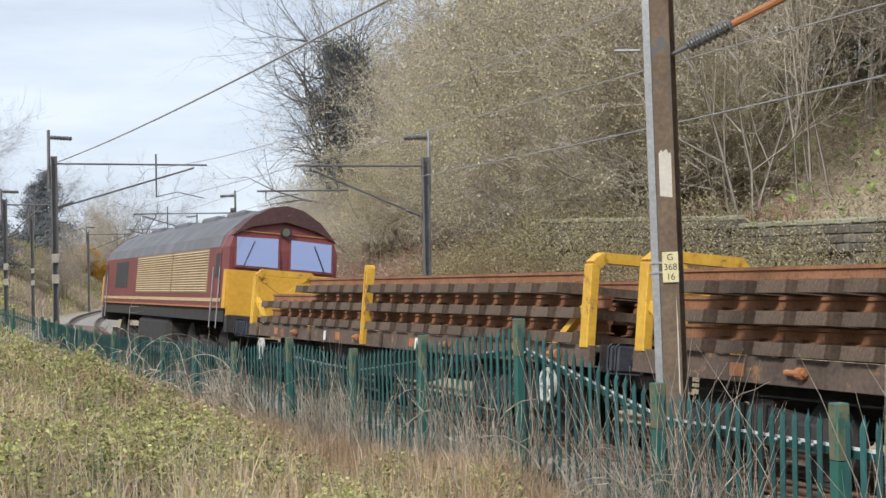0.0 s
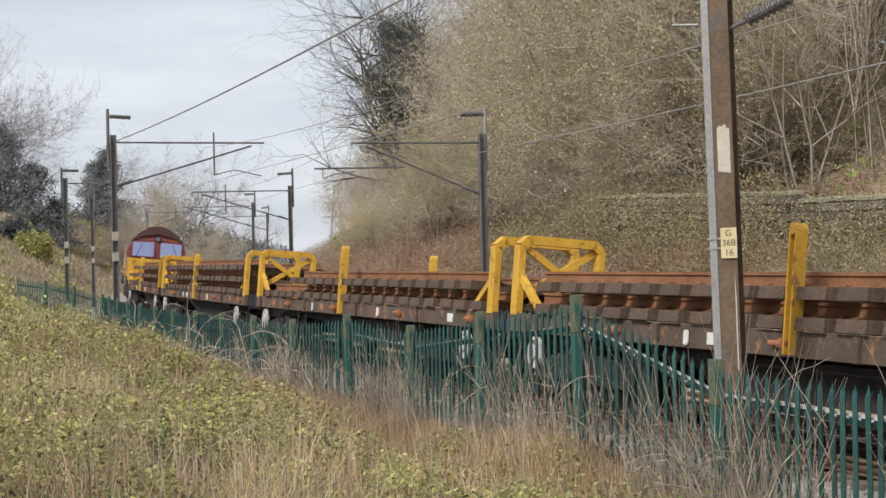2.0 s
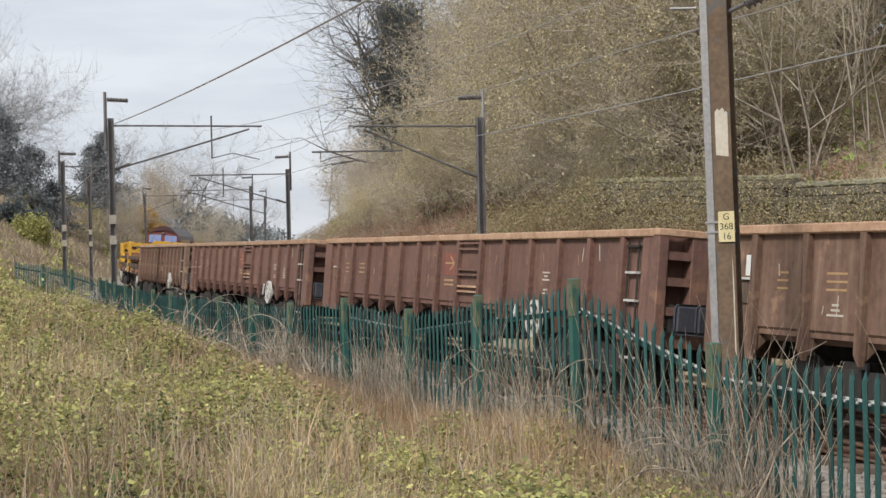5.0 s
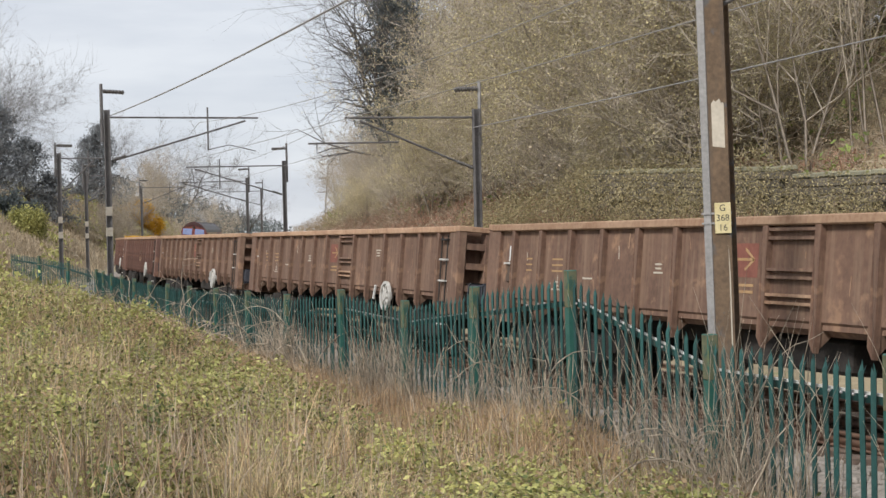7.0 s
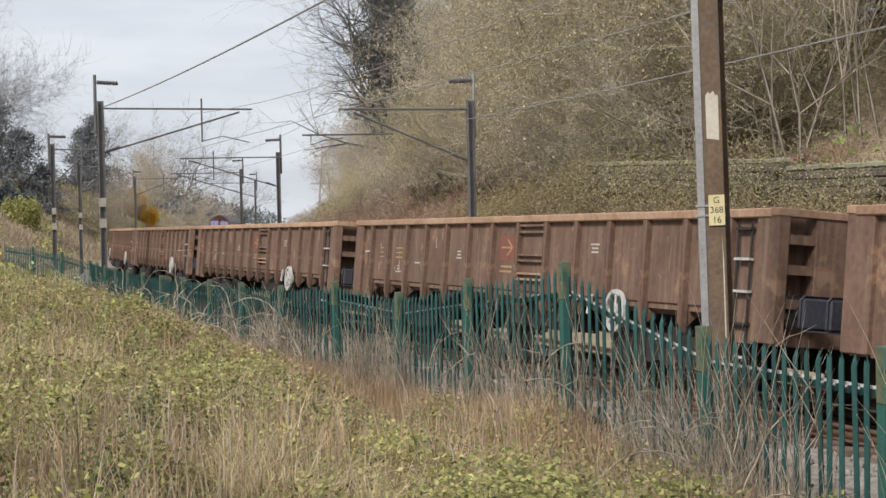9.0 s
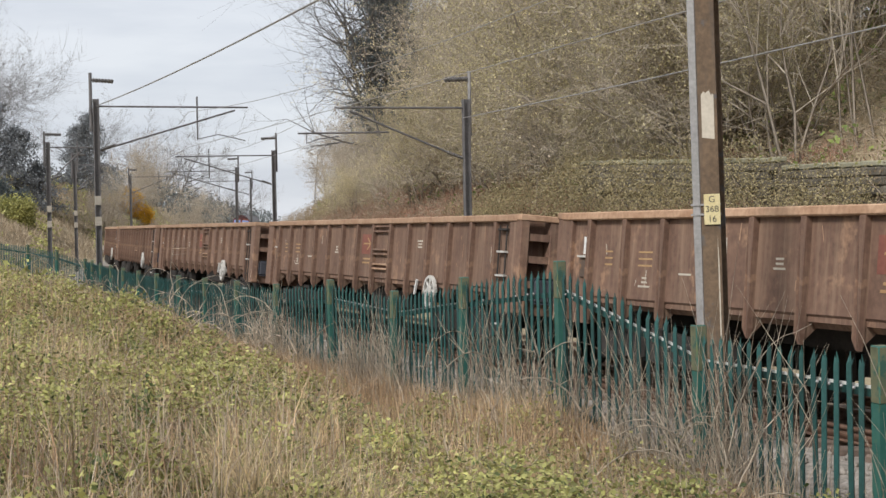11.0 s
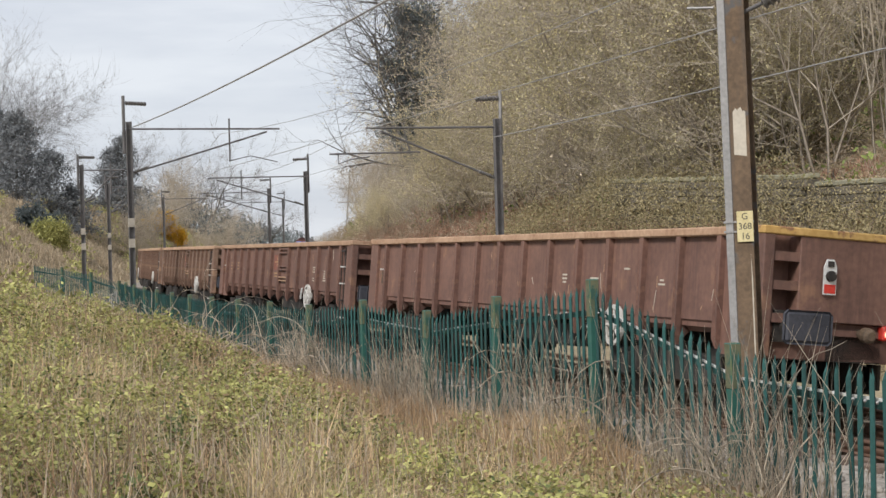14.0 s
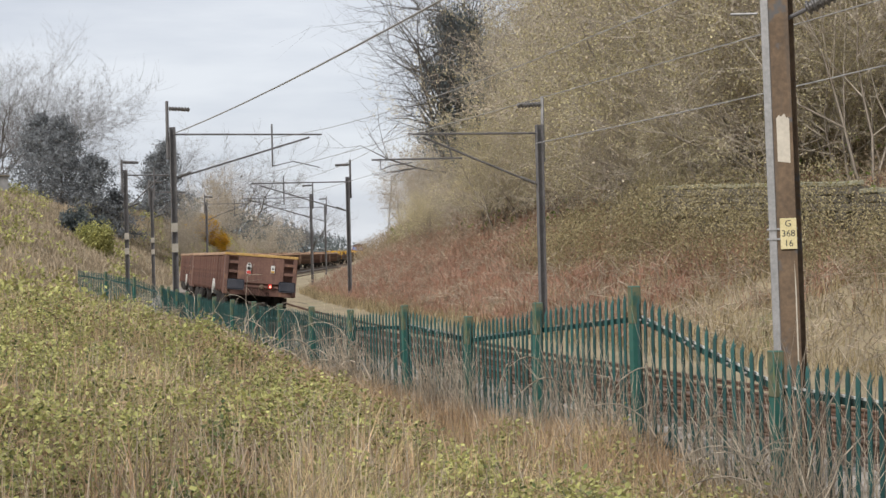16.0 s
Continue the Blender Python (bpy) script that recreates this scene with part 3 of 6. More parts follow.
def make_mast(s, u, top, label, reach=4.6, over=1, extra=1.0, base=-0.5, foot_bands=True, low_arm=None, feeder=None):
    """A steel mast with its bracket over the line (over: +1 towards the right)."""
    p = on_track(s, u, 0, False)
    mast = empty("overhead_line_mast", pose(p.x, p.y, base, 0, 0, heading(s)), label, "mast", "masts along the railway")
    h = top - base
    part("column", h_column(bmesh.new(), h), M_MAST, mast)
    # slimmer upright with a feeder insulator beside the head
    x = -over * 0.16
    bm = bmesh.new()
    tube(bm, (x, 0.12, h - 1.1), (x, 0.12, h + extra), 0.055)
    for z in (h - 1.0, h - 0.35):
        box(bm, min(x, 0) - 0.05, max(x, 0) + 0.05, 0.06, 0.16, z - 0.03, z + 0.03)
    part("feeder_post", bm, feeder or M_MAST, mast)
    part("feeder_insulator", insulator(bmesh.new(), (x + 0.06 * over, 0.12, h + extra * 0.72), (x + 0.78 * over, 0.12, h + extra * 0.68), 0.085), M_CERAMIC, mast)
    z1, z2 = h - 0.25, h - 1.75
    bm = bmesh.new()
    tube(bm, (0, 0, z1), (over * reach, 0, z1 - 0.02), 0.032)
    part("top_tube", bm, M_MAST, mast)
    bm = bmesh.new()
    tube(bm, (over * 0.12, 0, z2), (over * (reach - 0.45), 0, z1 - 0.12), 0.032)
    part("stay_tube", bm, M_MAST, mast)
    part("insulator", insulator(bmesh.new(), (over * 0.15, 0, z2 + 0.02), (over * 0.62, 0, z2 + 0.20), 0.06, 6), M_CERAMIC, mast)
    bm = bmesh.new()
    if low_arm:
        # level steady tube below the bracket, with a short dropper at its far end
        x0, x1, dz = low_arm
        tube(bm, (over * x0, 0, z1 - dz), (over * x1, 0, z1 - dz - 0.04), 0.026)
        drop = part("steady_tube", bm, M_MAST, mast)
        bm = bmesh.new()
        pipe(bm, ((over * (x1 - 0.25), 0, z1 - dz), (over * (x1 - 0.25), 0, z1 - dz - 0.32), (over * (x1 - 0.6), 0, z1 - dz - 0.20), (over * (x1 - 1.2), 0, z1 - dz - 0.12)), 0.018)
        part("registration_arm", bm, M_MAST, drop)
        bm = bmesh.new()
        tube(bm, (over * reach * 0.72, 0, z1 - 0.05), (over * (x0 + 0.3), 0, z1 - dz), 0.02)
        part("hanger", bm, M_MAST, drop)
    else:
        tube(bm, (over * reach * 0.66, 0, z1 + 0.35), (over * reach * 0.66, 0, z1 - 1.15), 0.03)
        drop = part("drop_tube", bm, M_MAST, mast)
        bm = bmesh.new()
        pipe(bm, ((over * reach * 0.66, 0, z1 - 1.12), (over * reach * 0.80, 0, z1 - 0.96), (over * reach * 0.98, 0, z1 - 1.18)), 0.018)
        part("registration_arm", bm, M_MAST, drop)
    if foot_bands:
        for z in (2.05, 2.75):
            bm = bmesh.new()
            box(bm, -0.105, 0.105, -0.105, 0.105, z, z + 0.3)
            part("painted_band", bm, M_BAND, mast)
    return mast


make_mast(38.9, -2.7, 6.55, "dark steel overhead line mast with pale bands", 5.2, 1, 0.9, 0.2)
make_mast(58.8, -3.8, 6.2, "slender dark steel line mast with pale bands", 2.0, 1, 0.5, 0.2)
make_mast(78.9, -2.8, 6.2, "slender dark steel line mast on the cutting edge", 2.0, 1, 0.5, 0.2)
make_mast(133.0, -2.9, 7.2, "distant dark steel line mast", 4.0, 1, 0.6, 0.0, False)
make_mast(28.4, 7.0, 5.75, "dark steel overhead line mast below the wooded bank", 4.0, -1, 0.85, -0.5, False, (2.4, 5.1, 0.72), M_GALV)
make_mast(64.4, 7.4, 6.0, "dark steel overhead line mast beside the far track", 5.0, -1, 0.9, -0.5, False)
make_mast(100.6, 7.5, 6.5, "distant steel overhead line mast", 5.0, -1, 0.9, -0.5, False)
make_mast(151.4, 7.5, 7.2, "distant steel overhead line mast", 5.0, -1, 0.9, -0.5, False)


def text_mesh(words, size, material, parent, m):
    cu = bpy.data.curves.new("lettering", "FONT")
    cu.body, cu.size, cu.align_x, cu.align_y, cu.extrude = words, size, "CENTER", "CENTER", 0.001
    ob = new("lettering", cu)
    bpy.context.view_layer.update()
    me = bpy.data.meshes.new_from_object(ob)
    bpy.data.objects.remove(ob)
    me.materials.clear()
    me.materials.append(material)
    o = new("lettering", me)
    o.parent = parent
    o.matrix_basis = m
    return o


M_INK = mat("black_lettering", (0.02, 0.02, 0.02), (0.035, 0.035, 0.035), 5, 0.6, bump=0)
M_PLATE = mat("faded_yellow_plate", (0.50, 0.41, 0.19), (0.64, 0.55, 0.31), 6, 0.6, bump=0.05)


def make_near_mast():
    mast = empty("overhead_line_mast", pose(2.635, 14.3, -0.5, 0, -0.95, -24), "tall brown steel column with grey trough and numbered plate", "mast", "masts along the railway")
    w, f, d = 0.178, 0.016, 0.19
    for y, nm in ((-d / 2, "rust-brown front flange"), (d / 2, "rust-brown rear flange")):
        bm = bmesh.new()
        box(bm, -w / 2, w / 2, y - f / 2, y + f / 2, -0.5, 8.4, 0.003)
        part("flange", bm, M_MASTRUST, mast, nm)
    bm = bmesh.new()
    box(bm, -0.007, 0.007, -d / 2 + f / 2, d / 2 - f / 2, -0.5, 8.4)
    part("web", bm, M_MASTRUST, mast)
    # grey channel clamped along one side
    bm = bmesh.new()
    y = -d / 2
    box(bm, -w / 2 - 0.074, -w / 2 - 0.002, y - 0.012, y + 0.05, -0.5, 8.4, 0.004)
    part("cable_trough", bm, M_GALV, mast, "dull grey steel cable trough")
    y = -d / 2 - f / 2
    bm = bmesh.new()
    pts = [(-0.055, 3.36), (0.06, 3.34), (0.062, 3.74), (0.05, 3.76), (0.04, 3.745), (0.02, 3.79), (-0.015, 3.765), (-0.03, 3.785), (-0.055, 3.75)]
    extrude_profile(bm, pts, y - 0.002, y)
    part("paint_patch", bm, M_CREAM, mast, "ragged cream paint patch")
    bm = bmesh.new()
    extrude_profile(bm, [(0.055, 1.3), (0.066, 1.3), (0.068, 2.2), (0.058, 2.45)], y - 0.0015, y)
    part("paint_drip", bm, M_CREAM, mast)
    bm = bmesh.new()
    box(bm, -0.055, 0.095, y - 0.020, y - 0.014, 2.56, 2.84, 0.002)
    plate = part("number_plate", bm, M_PLATE, mast, "faded yellow number plate")
    for words, z in (("G", 2.79), ("368", 2.70), ("16", 2.61)):
        text_mesh(words, 0.084, M_INK, plate, pose(0.020, y - 0.0205, z, 90, 0, 0))
    for z in (2.655, 2.745):
        bm = bmesh.new()
        box(bm, -w / 2 - 0.09, w / 2 + 0.012, y - 0.0135, y - 0.004, z - 0.009, z + 0.009)
        part("strap", bm, M_GALV, mast)
    bm = bmesh.new()
    tube(bm, (0.06, -0.02, 4.66), (0.30, -0.02, 4.75), 0.02)
    part("hinge_pin", bm, M_MAST, mast)
    part("insulator", insulator(bmesh.new(), (0.24, -0.02, 4.73), (0.66, -0.02, 4.90), 0.075, 8), M_CERAMIC, mast, "dark ribbed insulator")
    bm = bmesh.new()
    tube(bm, (0.64, -0.02, 4.89), (2.9, -0.02, 5.80), 0.034)
    part("bracket_tube", bm, M_RUSTARM, mast, "rusty orange bracket tube")
    bm = bmesh.new()
    tube(bm, (0.0, 0, 7.9), (3.2, 0, 7.8), 0.034)
    part("top_tube", bm, M_MAST, mast)
    bm = bmesh.new()
    tube(bm, (-0.44, -0.1, 4.74), (-0.19, -0.1, 4.72), 0.012)
    part("side_peg", bm, M_GALV, mast)
    return mast


make_near_mast()


def wire(points, r, label):
    bm = bmesh.new()
    pipe(bm, points, r, 5)
    ob = part("overhead_wire", bm, M_WIRE)
    tagged(ob, label, "wire", "overhead wires")


def sag(a, b, drop, n=10):
    a, b = Vector(a), Vector(b)
    return [a + (b - a) * (i / n) - Vector((0, 0, drop * 4 * (i / n) * (1 - i / n))) for i in range(n + 1)]


def make_wires():
    def p(s, u, z):
        return on_track(s, u, z, False)
    # feeder from the banded mast back over the near column
    wire(sag(p(38.9, -2.6, 6.35), (0.9, 17.5, 5.75), 0.15) + sag((0.9, 17.5, 5.75), p(-40, -2.2, 7.8), 0.4)[1:], 0.02, "thick dull overhead feeder wire")
    for u, name in ((0.0, "near"), (3.4, "far")):
        stops = (-50, -4, 36 if u == 0 else 28.4, 66, 101, 152, 220)
        for a, b in zip(stops[:-1], stops[1:]):
            if u and b < 36:
                continue
            wire(sag(p(a, u, 4.75), p(b, u, 4.75), 0.05, 6), 0.008, "thin contact wire over the line")
            wire(sag(p(a, u, 5.9), p(b, u, 5.9), 0.55, 8), 0.008, "thin catenary wire over the line")
    wire(sag(p(28.4, 6.9, 5.2), p(-24, 6.6, 6.2), 0.25), 0.014, "pale earth wire along the wooded bank")


make_wires()


# ---- the train ----
def mesh_of(name, bm, material, smooth=False):
    me = bpy.data.meshes.new(name)
    bm.normal_update()
    bm.to_mesh(me)
    bm.free()
    me.materials.append(material)
    if smooth:
        for p in me.polygons:
            p.use_smooth = True
    return me


def wheel_mesh(radius):
    bm = bmesh.new()
    tube(bm, (-0.065, 0, 0), (0.065, 0, 0), radius, n=28)
    tube(bm, (-0.09, 0, 0), (-0.06, 0, 0), radius * 0.86, radius * 0.9, 28)
    tube(bm, (-0.14, 0, 0), (-0.05, 0, 0), radius * 0.3, n=14)
    return bm


def make_bogie(parent, y, base=1.0, radius=0.42):
    """A two-axle bogie: side frames with sagging bellies, axle boxes, springs, and four wheels."""
    bogie = None
    bm = bmesh.new()
    for sx in (-1, 1):
        x0, x1 = sx * 0.93, sx * 1.05
        pts = [(y - base - 0.35, 0.62), (y - base - 0.35, 0.46), (y - 0.45, 0.34), (y + 0.45, 0.34), (y + base + 0.35, 0.46), (y + base + 0.35, 0.62), (y + 0.4, 0.70), (y - 0.4, 0.70)]
        a = [bm.verts.new((x0, p, z)) for p, z in pts]
        b = [bm.verts.new((x1, p, z)) for p, z in pts]
        for i in range(len(pts)):
            j = (i + 1) % len(pts)
            bm.faces.new((a[i], a[j], b[j], b[i]))
        bm.faces.new(a)
        bm.faces.new(b[::-1])
        for dy in (-base, base):
            box(bm, sx * 0.96, sx * 1.13, y + dy - 0.17, y + dy + 0.17, 0.30, 0.60, 0.03)
            for k in (-0.28, 0.28):
                tube(bm, (sx * 1.03, y + dy + k, 0.36), (sx * 1.03, y + dy + k, 0.66), 0.085, n=8)
        for k in (-0.2, 0.2):
            tube(bm, (sx * 1.08, y + k, 0.38), (sx * 1.08, y + k, 0.72), 0.09, n=8)
    box(bm, -0.95, 0.95, y - 0.22, y + 0.22, 0.45, 0.78)
    bmesh.ops.recalc_face_normals(bm, faces=bm.faces)
    bogie = part("bogie", bm, M_DARK, parent)
    me = mesh_of("wheel", wheel_mesh(radius), M_DARK)
    for dy in (-base, base):
        for sx in (-1, 1):
            shared("wheel", me, bogie, pose(sx * 0.755, y + dy, radius, 0, 0, 0 if sx < 0 else 180))
    return bogie


def buffer_parts(parent, y, direction, z=1.055, material=None):
    for sx in (-1, 1):
        bm = bmesh.new()
        tube(bm, (sx * 0.87, y, z), (sx * 0.87, y + direction * 0.42, z), 0.10, n=12)
        box(bm, sx * 0.87 - 0.17, sx * 0.87 + 0.17, y - 0.02, y + direction * 0.05, z - 0.17, z + 0.17)
        bf = part("buffer", bm, M_DARK, parent)
        bm = bmesh.new()
        box(bm, sx * 0.87 - 0.29, sx * 0.87 + 0.29, y + direction * 0.42, y + direction * 0.47, z - 0.18, z + 0.18, 0.045)
        part("buffer_head", bm, M_BUFFER, bf, "blue-black steel buffer head")


def handwheel(parent, y, z, x=-1.22, r=0.23):
    bm = bmesh.new()
    n = 20
    ring = []
    for i in range(n):
        c, s = math.cos(2 * math.pi * i / n), math.sin(2 * math.pi * i / n)
        ring.append([bm.verts.new((x + dx, y + (r + dr) * c, z + (r + dr) * s)) for dx, dr in ((-0.025, -0.025), (0.025, -0.025), (0.025, 0.025), (-0.025, 0.025))])
    for i in range(n):
        a, b = ring[i], ring[(i + 1) % n]
        for k in range(4):
            bm.faces.new((a[k], a[(k + 1) % 4], b[(k + 1) % 4], b[k]))
    bmesh.ops.recalc_face_normals(bm, faces=bm.faces)
    rim = part("handbrake_wheel", bm, M_DIRTYWHITE, parent, "grubby white spoked handbrake wheel")
    for i in range(8):
        a = math.pi * i / 4
        bm = bmesh.new()
        tube(bm, (x, y, z), (x, y + r * math.cos(a), z + r * math.sin(a)), 0.018, n=6)
        part("spoke", bm, M_DIRTYWHITE, rim)
    bm = bmesh.new()
    tube(bm, (x - 0.03, y, z), (x + 0.1, y, z), 0.085, n=12)
    part("hub", bm, M_DIRTYWHITE, rim)
    return rim


BODY = 14.29
TOP = 2.11


def make_box_wagon(paint, label, ladder=True, tail=False, marks=3, seed=1):
    r = random.Random(seed)
    wagon = empty("box_wagon", Matrix.Identity(4), label, "wagon", "box wagons of the train")
    h = BODY / 2
    # hollow body: floor, two sides, two ends
    for sx in (-1, 1):
        # side sheet with its foot folded in
        bm = bmesh.new()
        extrude_profile(bm, [(sx * 1.175, TOP - 0.07), (sx * 1.175, 1.058), (sx * 1.04, 0.92), (sx * 1.02, 0.94), (sx * 1.155, 1.07), (sx * 1.155, TOP - 0.07)], -h + 0.06, h - 0.06)
        part("side_sheet", bm, paint, wagon)
    bm = bmesh.new()
    box(bm, -1.15, 1.15, -h + 0.06, h - 0.06, 0.98, 1.05)
    part("floor_sheet", bm, paint, wagon)
    # ends with deep pockets either side of a plain panel
    for d in (-1, 1):
        bm = bmesh.new()
        y = d * h
        box(bm, -0.78, 0.78, y - d * 0.24, y - d * 0.01, 1.12, TOP - 0.08, 0.01)
        end = part("end_panel", bm, paint, wagon)
        for sx in (-1, 1):
            bm = bmesh.new()
            box(bm, sx * 0.70, sx * 1.10, y - d * 0.27, y - d * 0.24, 1.12, TOP - 0.08)
            part("pocket_back", bm, paint, end)
            for z in (1.14, 1.49, 1.80):
                bm = bmesh.new()
                box(bm, sx * 0.68, sx * 1.13, y - d * 0.24, y - d * 0.02, z - 0.05, z + 0.05)
                part("pocket_shelf", bm, paint, end)
            bm = bmesh.new()
            box(bm, sx * 1.10, sx * 1.235, y - d * 0.42, y, 0.72, TOP - 0.07, 0.012)
            part("corner_post", bm, paint, end)
        bm = bmesh.new()
        box(bm, -1.20, 1.20, y - d * 0.22, y - d * 0.10, 0.70, 1.12, 0.012)
        part("headstock", bm, paint, end)
        bm = bmesh.new()
        box(bm, -1.25, 1.25, y - d * 0.16, y + d * 0.012, TOP - 0.085, TOP + 0.004, 0.012)
        part("end_rail", bm, M_TAILRAIL if tail and d < 0 else M_RAVE, wagon)
        # low skirts beside the end
        for sx in (-1, 1):
            bm = bmesh.new()
            box(bm, sx * 1.15, sx * 1.18, y - d * 0.95, y - d * 0.42, 0.70, 1.07)
            part("skirt", bm, paint, wagon)
    for sx in (-1, 1):
        bm = bmesh.new()
        box(bm, sx * 1.13, sx * 1.257, -h + 0.14, h - 0.14, TOP - 0.10, TOP, 0.014)
        part("top_rail", bm, M_RAVE, wagon)
    # ribs with pointed feet
    bm = bmesh.new()
    extr = [(-0.05, TOP - 0.10), (0.05, TOP - 0.10), (0.05, 0.86), (0.03, 0.75), (-0.03, 0.75), (-0.05, 0.86)]
    a = [bm.verts.new((1.172, y, z)) for y, z in extr]
    b = [bm.verts.new((1.245 if z > 0.8 else 1.20, y, z)) for y, z in extr]
    for i in range(6):
        bm.faces.new((a[i], a[(i + 1) % 6], b[(i + 1) % 6], b[i]))
    bm.faces.new(a)
    bm.faces.new(b[::-1])
    # gusset that runs inwards from the foot
    g = [bm.verts.new(p) for p in ((1.18, 0.045, 1.04), (1.20, 0.03, 0.76), (1.0, 0.03, 0.95), (1.18, -0.045, 1.04), (1.20, -0.03, 0.76), (1.0, -0.03, 0.95))]
    bm.faces.new((g[0], g[1], g[2]))
    bm.faces.new((g[5], g[4], g[3]))
    bm.faces.new((g[1], g[4], g[5], g[2]))
    bmesh.ops.recalc_face_normals(bm, faces=bm.faces)
    rib = mesh_of("rib", bm, paint)
    ys = [-h + 0.95 + (BODY - 1.9) * i / 13 for i in range(14)]
    for y in ys:
        for sx in (-1, 1):
            shared("rib", rib, wagon, pose(0, y, 0, 0, 0, 0 if sx > 0 else 180) if sx > 0 else Matrix.Translation((0, y, 0)) @ Matrix.Rotation(math.pi, 4, "Z"))
    if ladder:
        for sx in (-1, 1):
            for z in (1.22, 1.30, 1.48, 1.56, 1.88, 1.97):
                bm = bmesh.new()
                box(bm, sx * 1.172, sx * 1.235, ys[5] + 0.055, ys[6] - 0.055, z - 0.016, z + 0.016)
                part("rung", bm, paint if z > 1.4 else M_RAVE, wagon)
    # end steps and grab rails
    for d in (-1, 1):
        if d < 0 and not tail:
            y = d * (h - 0.66)
            for k in (-0.13, 0.13):
                bm = bmesh.new()
                tube(bm, (-1.22, y + k, 0.52), (-1.22, y + k, 1.96), 0.013, n=6)
                part("step_upright", bm, M_DARK, wagon)
            for z in (0.55, 0.90, 1.24, 1.58, 1.90):
                bm = bmesh.new()
                box(bm, -1.25, -1.19, y - 0.15, y + 0.15, z - 0.014, z + 0.014)
                part("step", bm, M_DIRTYWHITE if z in (0.55, 1.24, 1.58) else M_DARK, wagon)
        buffer_parts(wagon, d * (h - 0.1), d)
        make_bogie(wagon, d * (h - 2.45))
    # underframe
    bm = bmesh.new()
    box(bm, -0.35, 0.35, -h + 0.1, h - 0.1, 0.70, 0.98)
    box(bm, -0.9, -0.4, -1.6, 0.4, 0.55, 0.9, 0.04)
    tube(bm, (0.6, -1.5, 0.72), (0.6, 0.3, 0.72), 0.2, n=14)
    part("underframe", bm, M_DARK, wagon)
    handwheel(wagon, -h + 3.45, 0.91, -1.26, 0.235)
    bm = bmesh.new()
    beam(bm, (-1.2, -h + 4.25, 1.08), (-1.2, -h + 4.33, 0.84), 0.03, 0.05)
    part("brake_lever", bm, M_WHITE, wagon, "white brake lever")
    # data panels and stencilled bars
    for i in range(marks):
        k = r.choice((1, 2, 3, 4, 8, 9, 10, 11))
        yy, z = (ys[k] + ys[k + 1]) / 2, r.uniform(1.2, 1.65)
        for j in range(r.choice((1, 2, 3))):
            w = r.uniform(0.05, 0.14)
            bm = bmesh.new()
            box(bm, -1.179, -1.1755, yy - w, yy + w, z + j * 0.05, z + j * 0.05 + 0.022)
            part("stencil_bar", bm, M_CREAM, wagon)
    if ladder:
        # red repaint with a cream arrow in the bay ahead of the rungs, stencils below
        yy = (ys[6] + ys[7]) / 2
        bm = bmesh.new()
        box(bm, -1.1785, -1.1755, yy - 0.27, yy + 0.30, 1.47, 1.83)
        patch = part("red_paint_patch", bm, M_REDPATCH, wagon, "brighter red repainted patch")
        bm = bmesh.new()
        for a, b in (((yy + 0.2, 1.66), (yy - 0.2, 1.66)), ((yy - 0.2, 1.66), (yy - 0.02, 1.77)), ((yy - 0.2, 1.66), (yy - 0.02, 1.55))):
            beam(bm, (-1.1795, *a), (-1.1795, *b), 0.003, 0.028)
        part("arrow", bm, M_OCHREMARK, patch)
        for z in (1.30, 1.37):
            bm = bmesh.new()
            box(bm, -1.179, -1.1755, yy - r.uniform(0.18, 0.24), yy + r.uniform(0.18, 0.24), z, z + 0.03)
            part("stencil_bar", bm, M_OCHREMARK, wagon)
        # outlined data panels near the leading end
        for k, w in ((12, 0.1), (11, 0.17)):
            y = (ys[k] + ys[k + 1]) / 2
            for z in (1.45, 1.53, 1.61):
                bm = bmesh.new()
                box(bm, -1.1785, -1.1755, y - w, y + w, z, z + 0.022)
                part("stencil_bar", bm, M_OCHREMARK, wagon)
    # chalky scrapes and bare streaks
    for i in range(16):
        k = r.randrange(13)
        y = ys[k] + r.uniform(0.12, 0.78)
        z = r.uniform(1.1, 1.8)
        hh, w = r.uniform(0.04, 0.26), r.uniform(0.006, 0.016)
        lean = r.uniform(-0.05, 0.05)
        bm = bmesh.new()
        beam(bm, (-1.1765, y, z), (-1.1765, y + lean, z + hh), 0.003, w)
        part("scrape", bm, M_CREAM if i % 3 == 0 else M_RAVE, wagon)
    bm = bmesh.new()
    y = h - 0.75
    box(bm, -1.181, -1.176, y - 0.05, y + 0.05, 1.58, 1.80)
    part("label_plate", bm, M_WHITE, wagon)
    bm = bmesh.new()
    box(bm, -1.20, -1.176, y - 0.10, y + 0.10, 1.28, 1.52, 0.01)
    latch = part("door_latch_box", bm, M_SOLE, wagon)
    bm = bmesh.new()
    box(bm, -1.235, -1.176, y - 0.14, y + 0.12, 1.535, 1.56)
    part("latch_handle", bm, M_DIRTYWHITE, latch, "white latch handle")
    if tail:
        y = -h - 0.012
        bm = bmesh.new()
        extrude_profile(bm, [(-0.50, 1.42), (-0.34, 1.42), (-0.34, 1.72), (-0.375, 1.80), (-0.465, 1.80), (-0.50, 1.72)], y - 0.012, y)
        plate = part("tail_lamp_bracket", bm, M_WHITE, wagon, "white tail lamp bracket")
        bm = bmesh.new()
        tube(bm, (-0.42, y - 0.014, 1.62), (-0.42, y - 0.05, 1.62), 0.058, n=16)
        box(bm, -0.455, -0.385, y - 0.03, y - 0.012, 1.72, 1.78)
        part("tail_lamp", bm, M_DARK, plate)
        bm = bmesh.new()
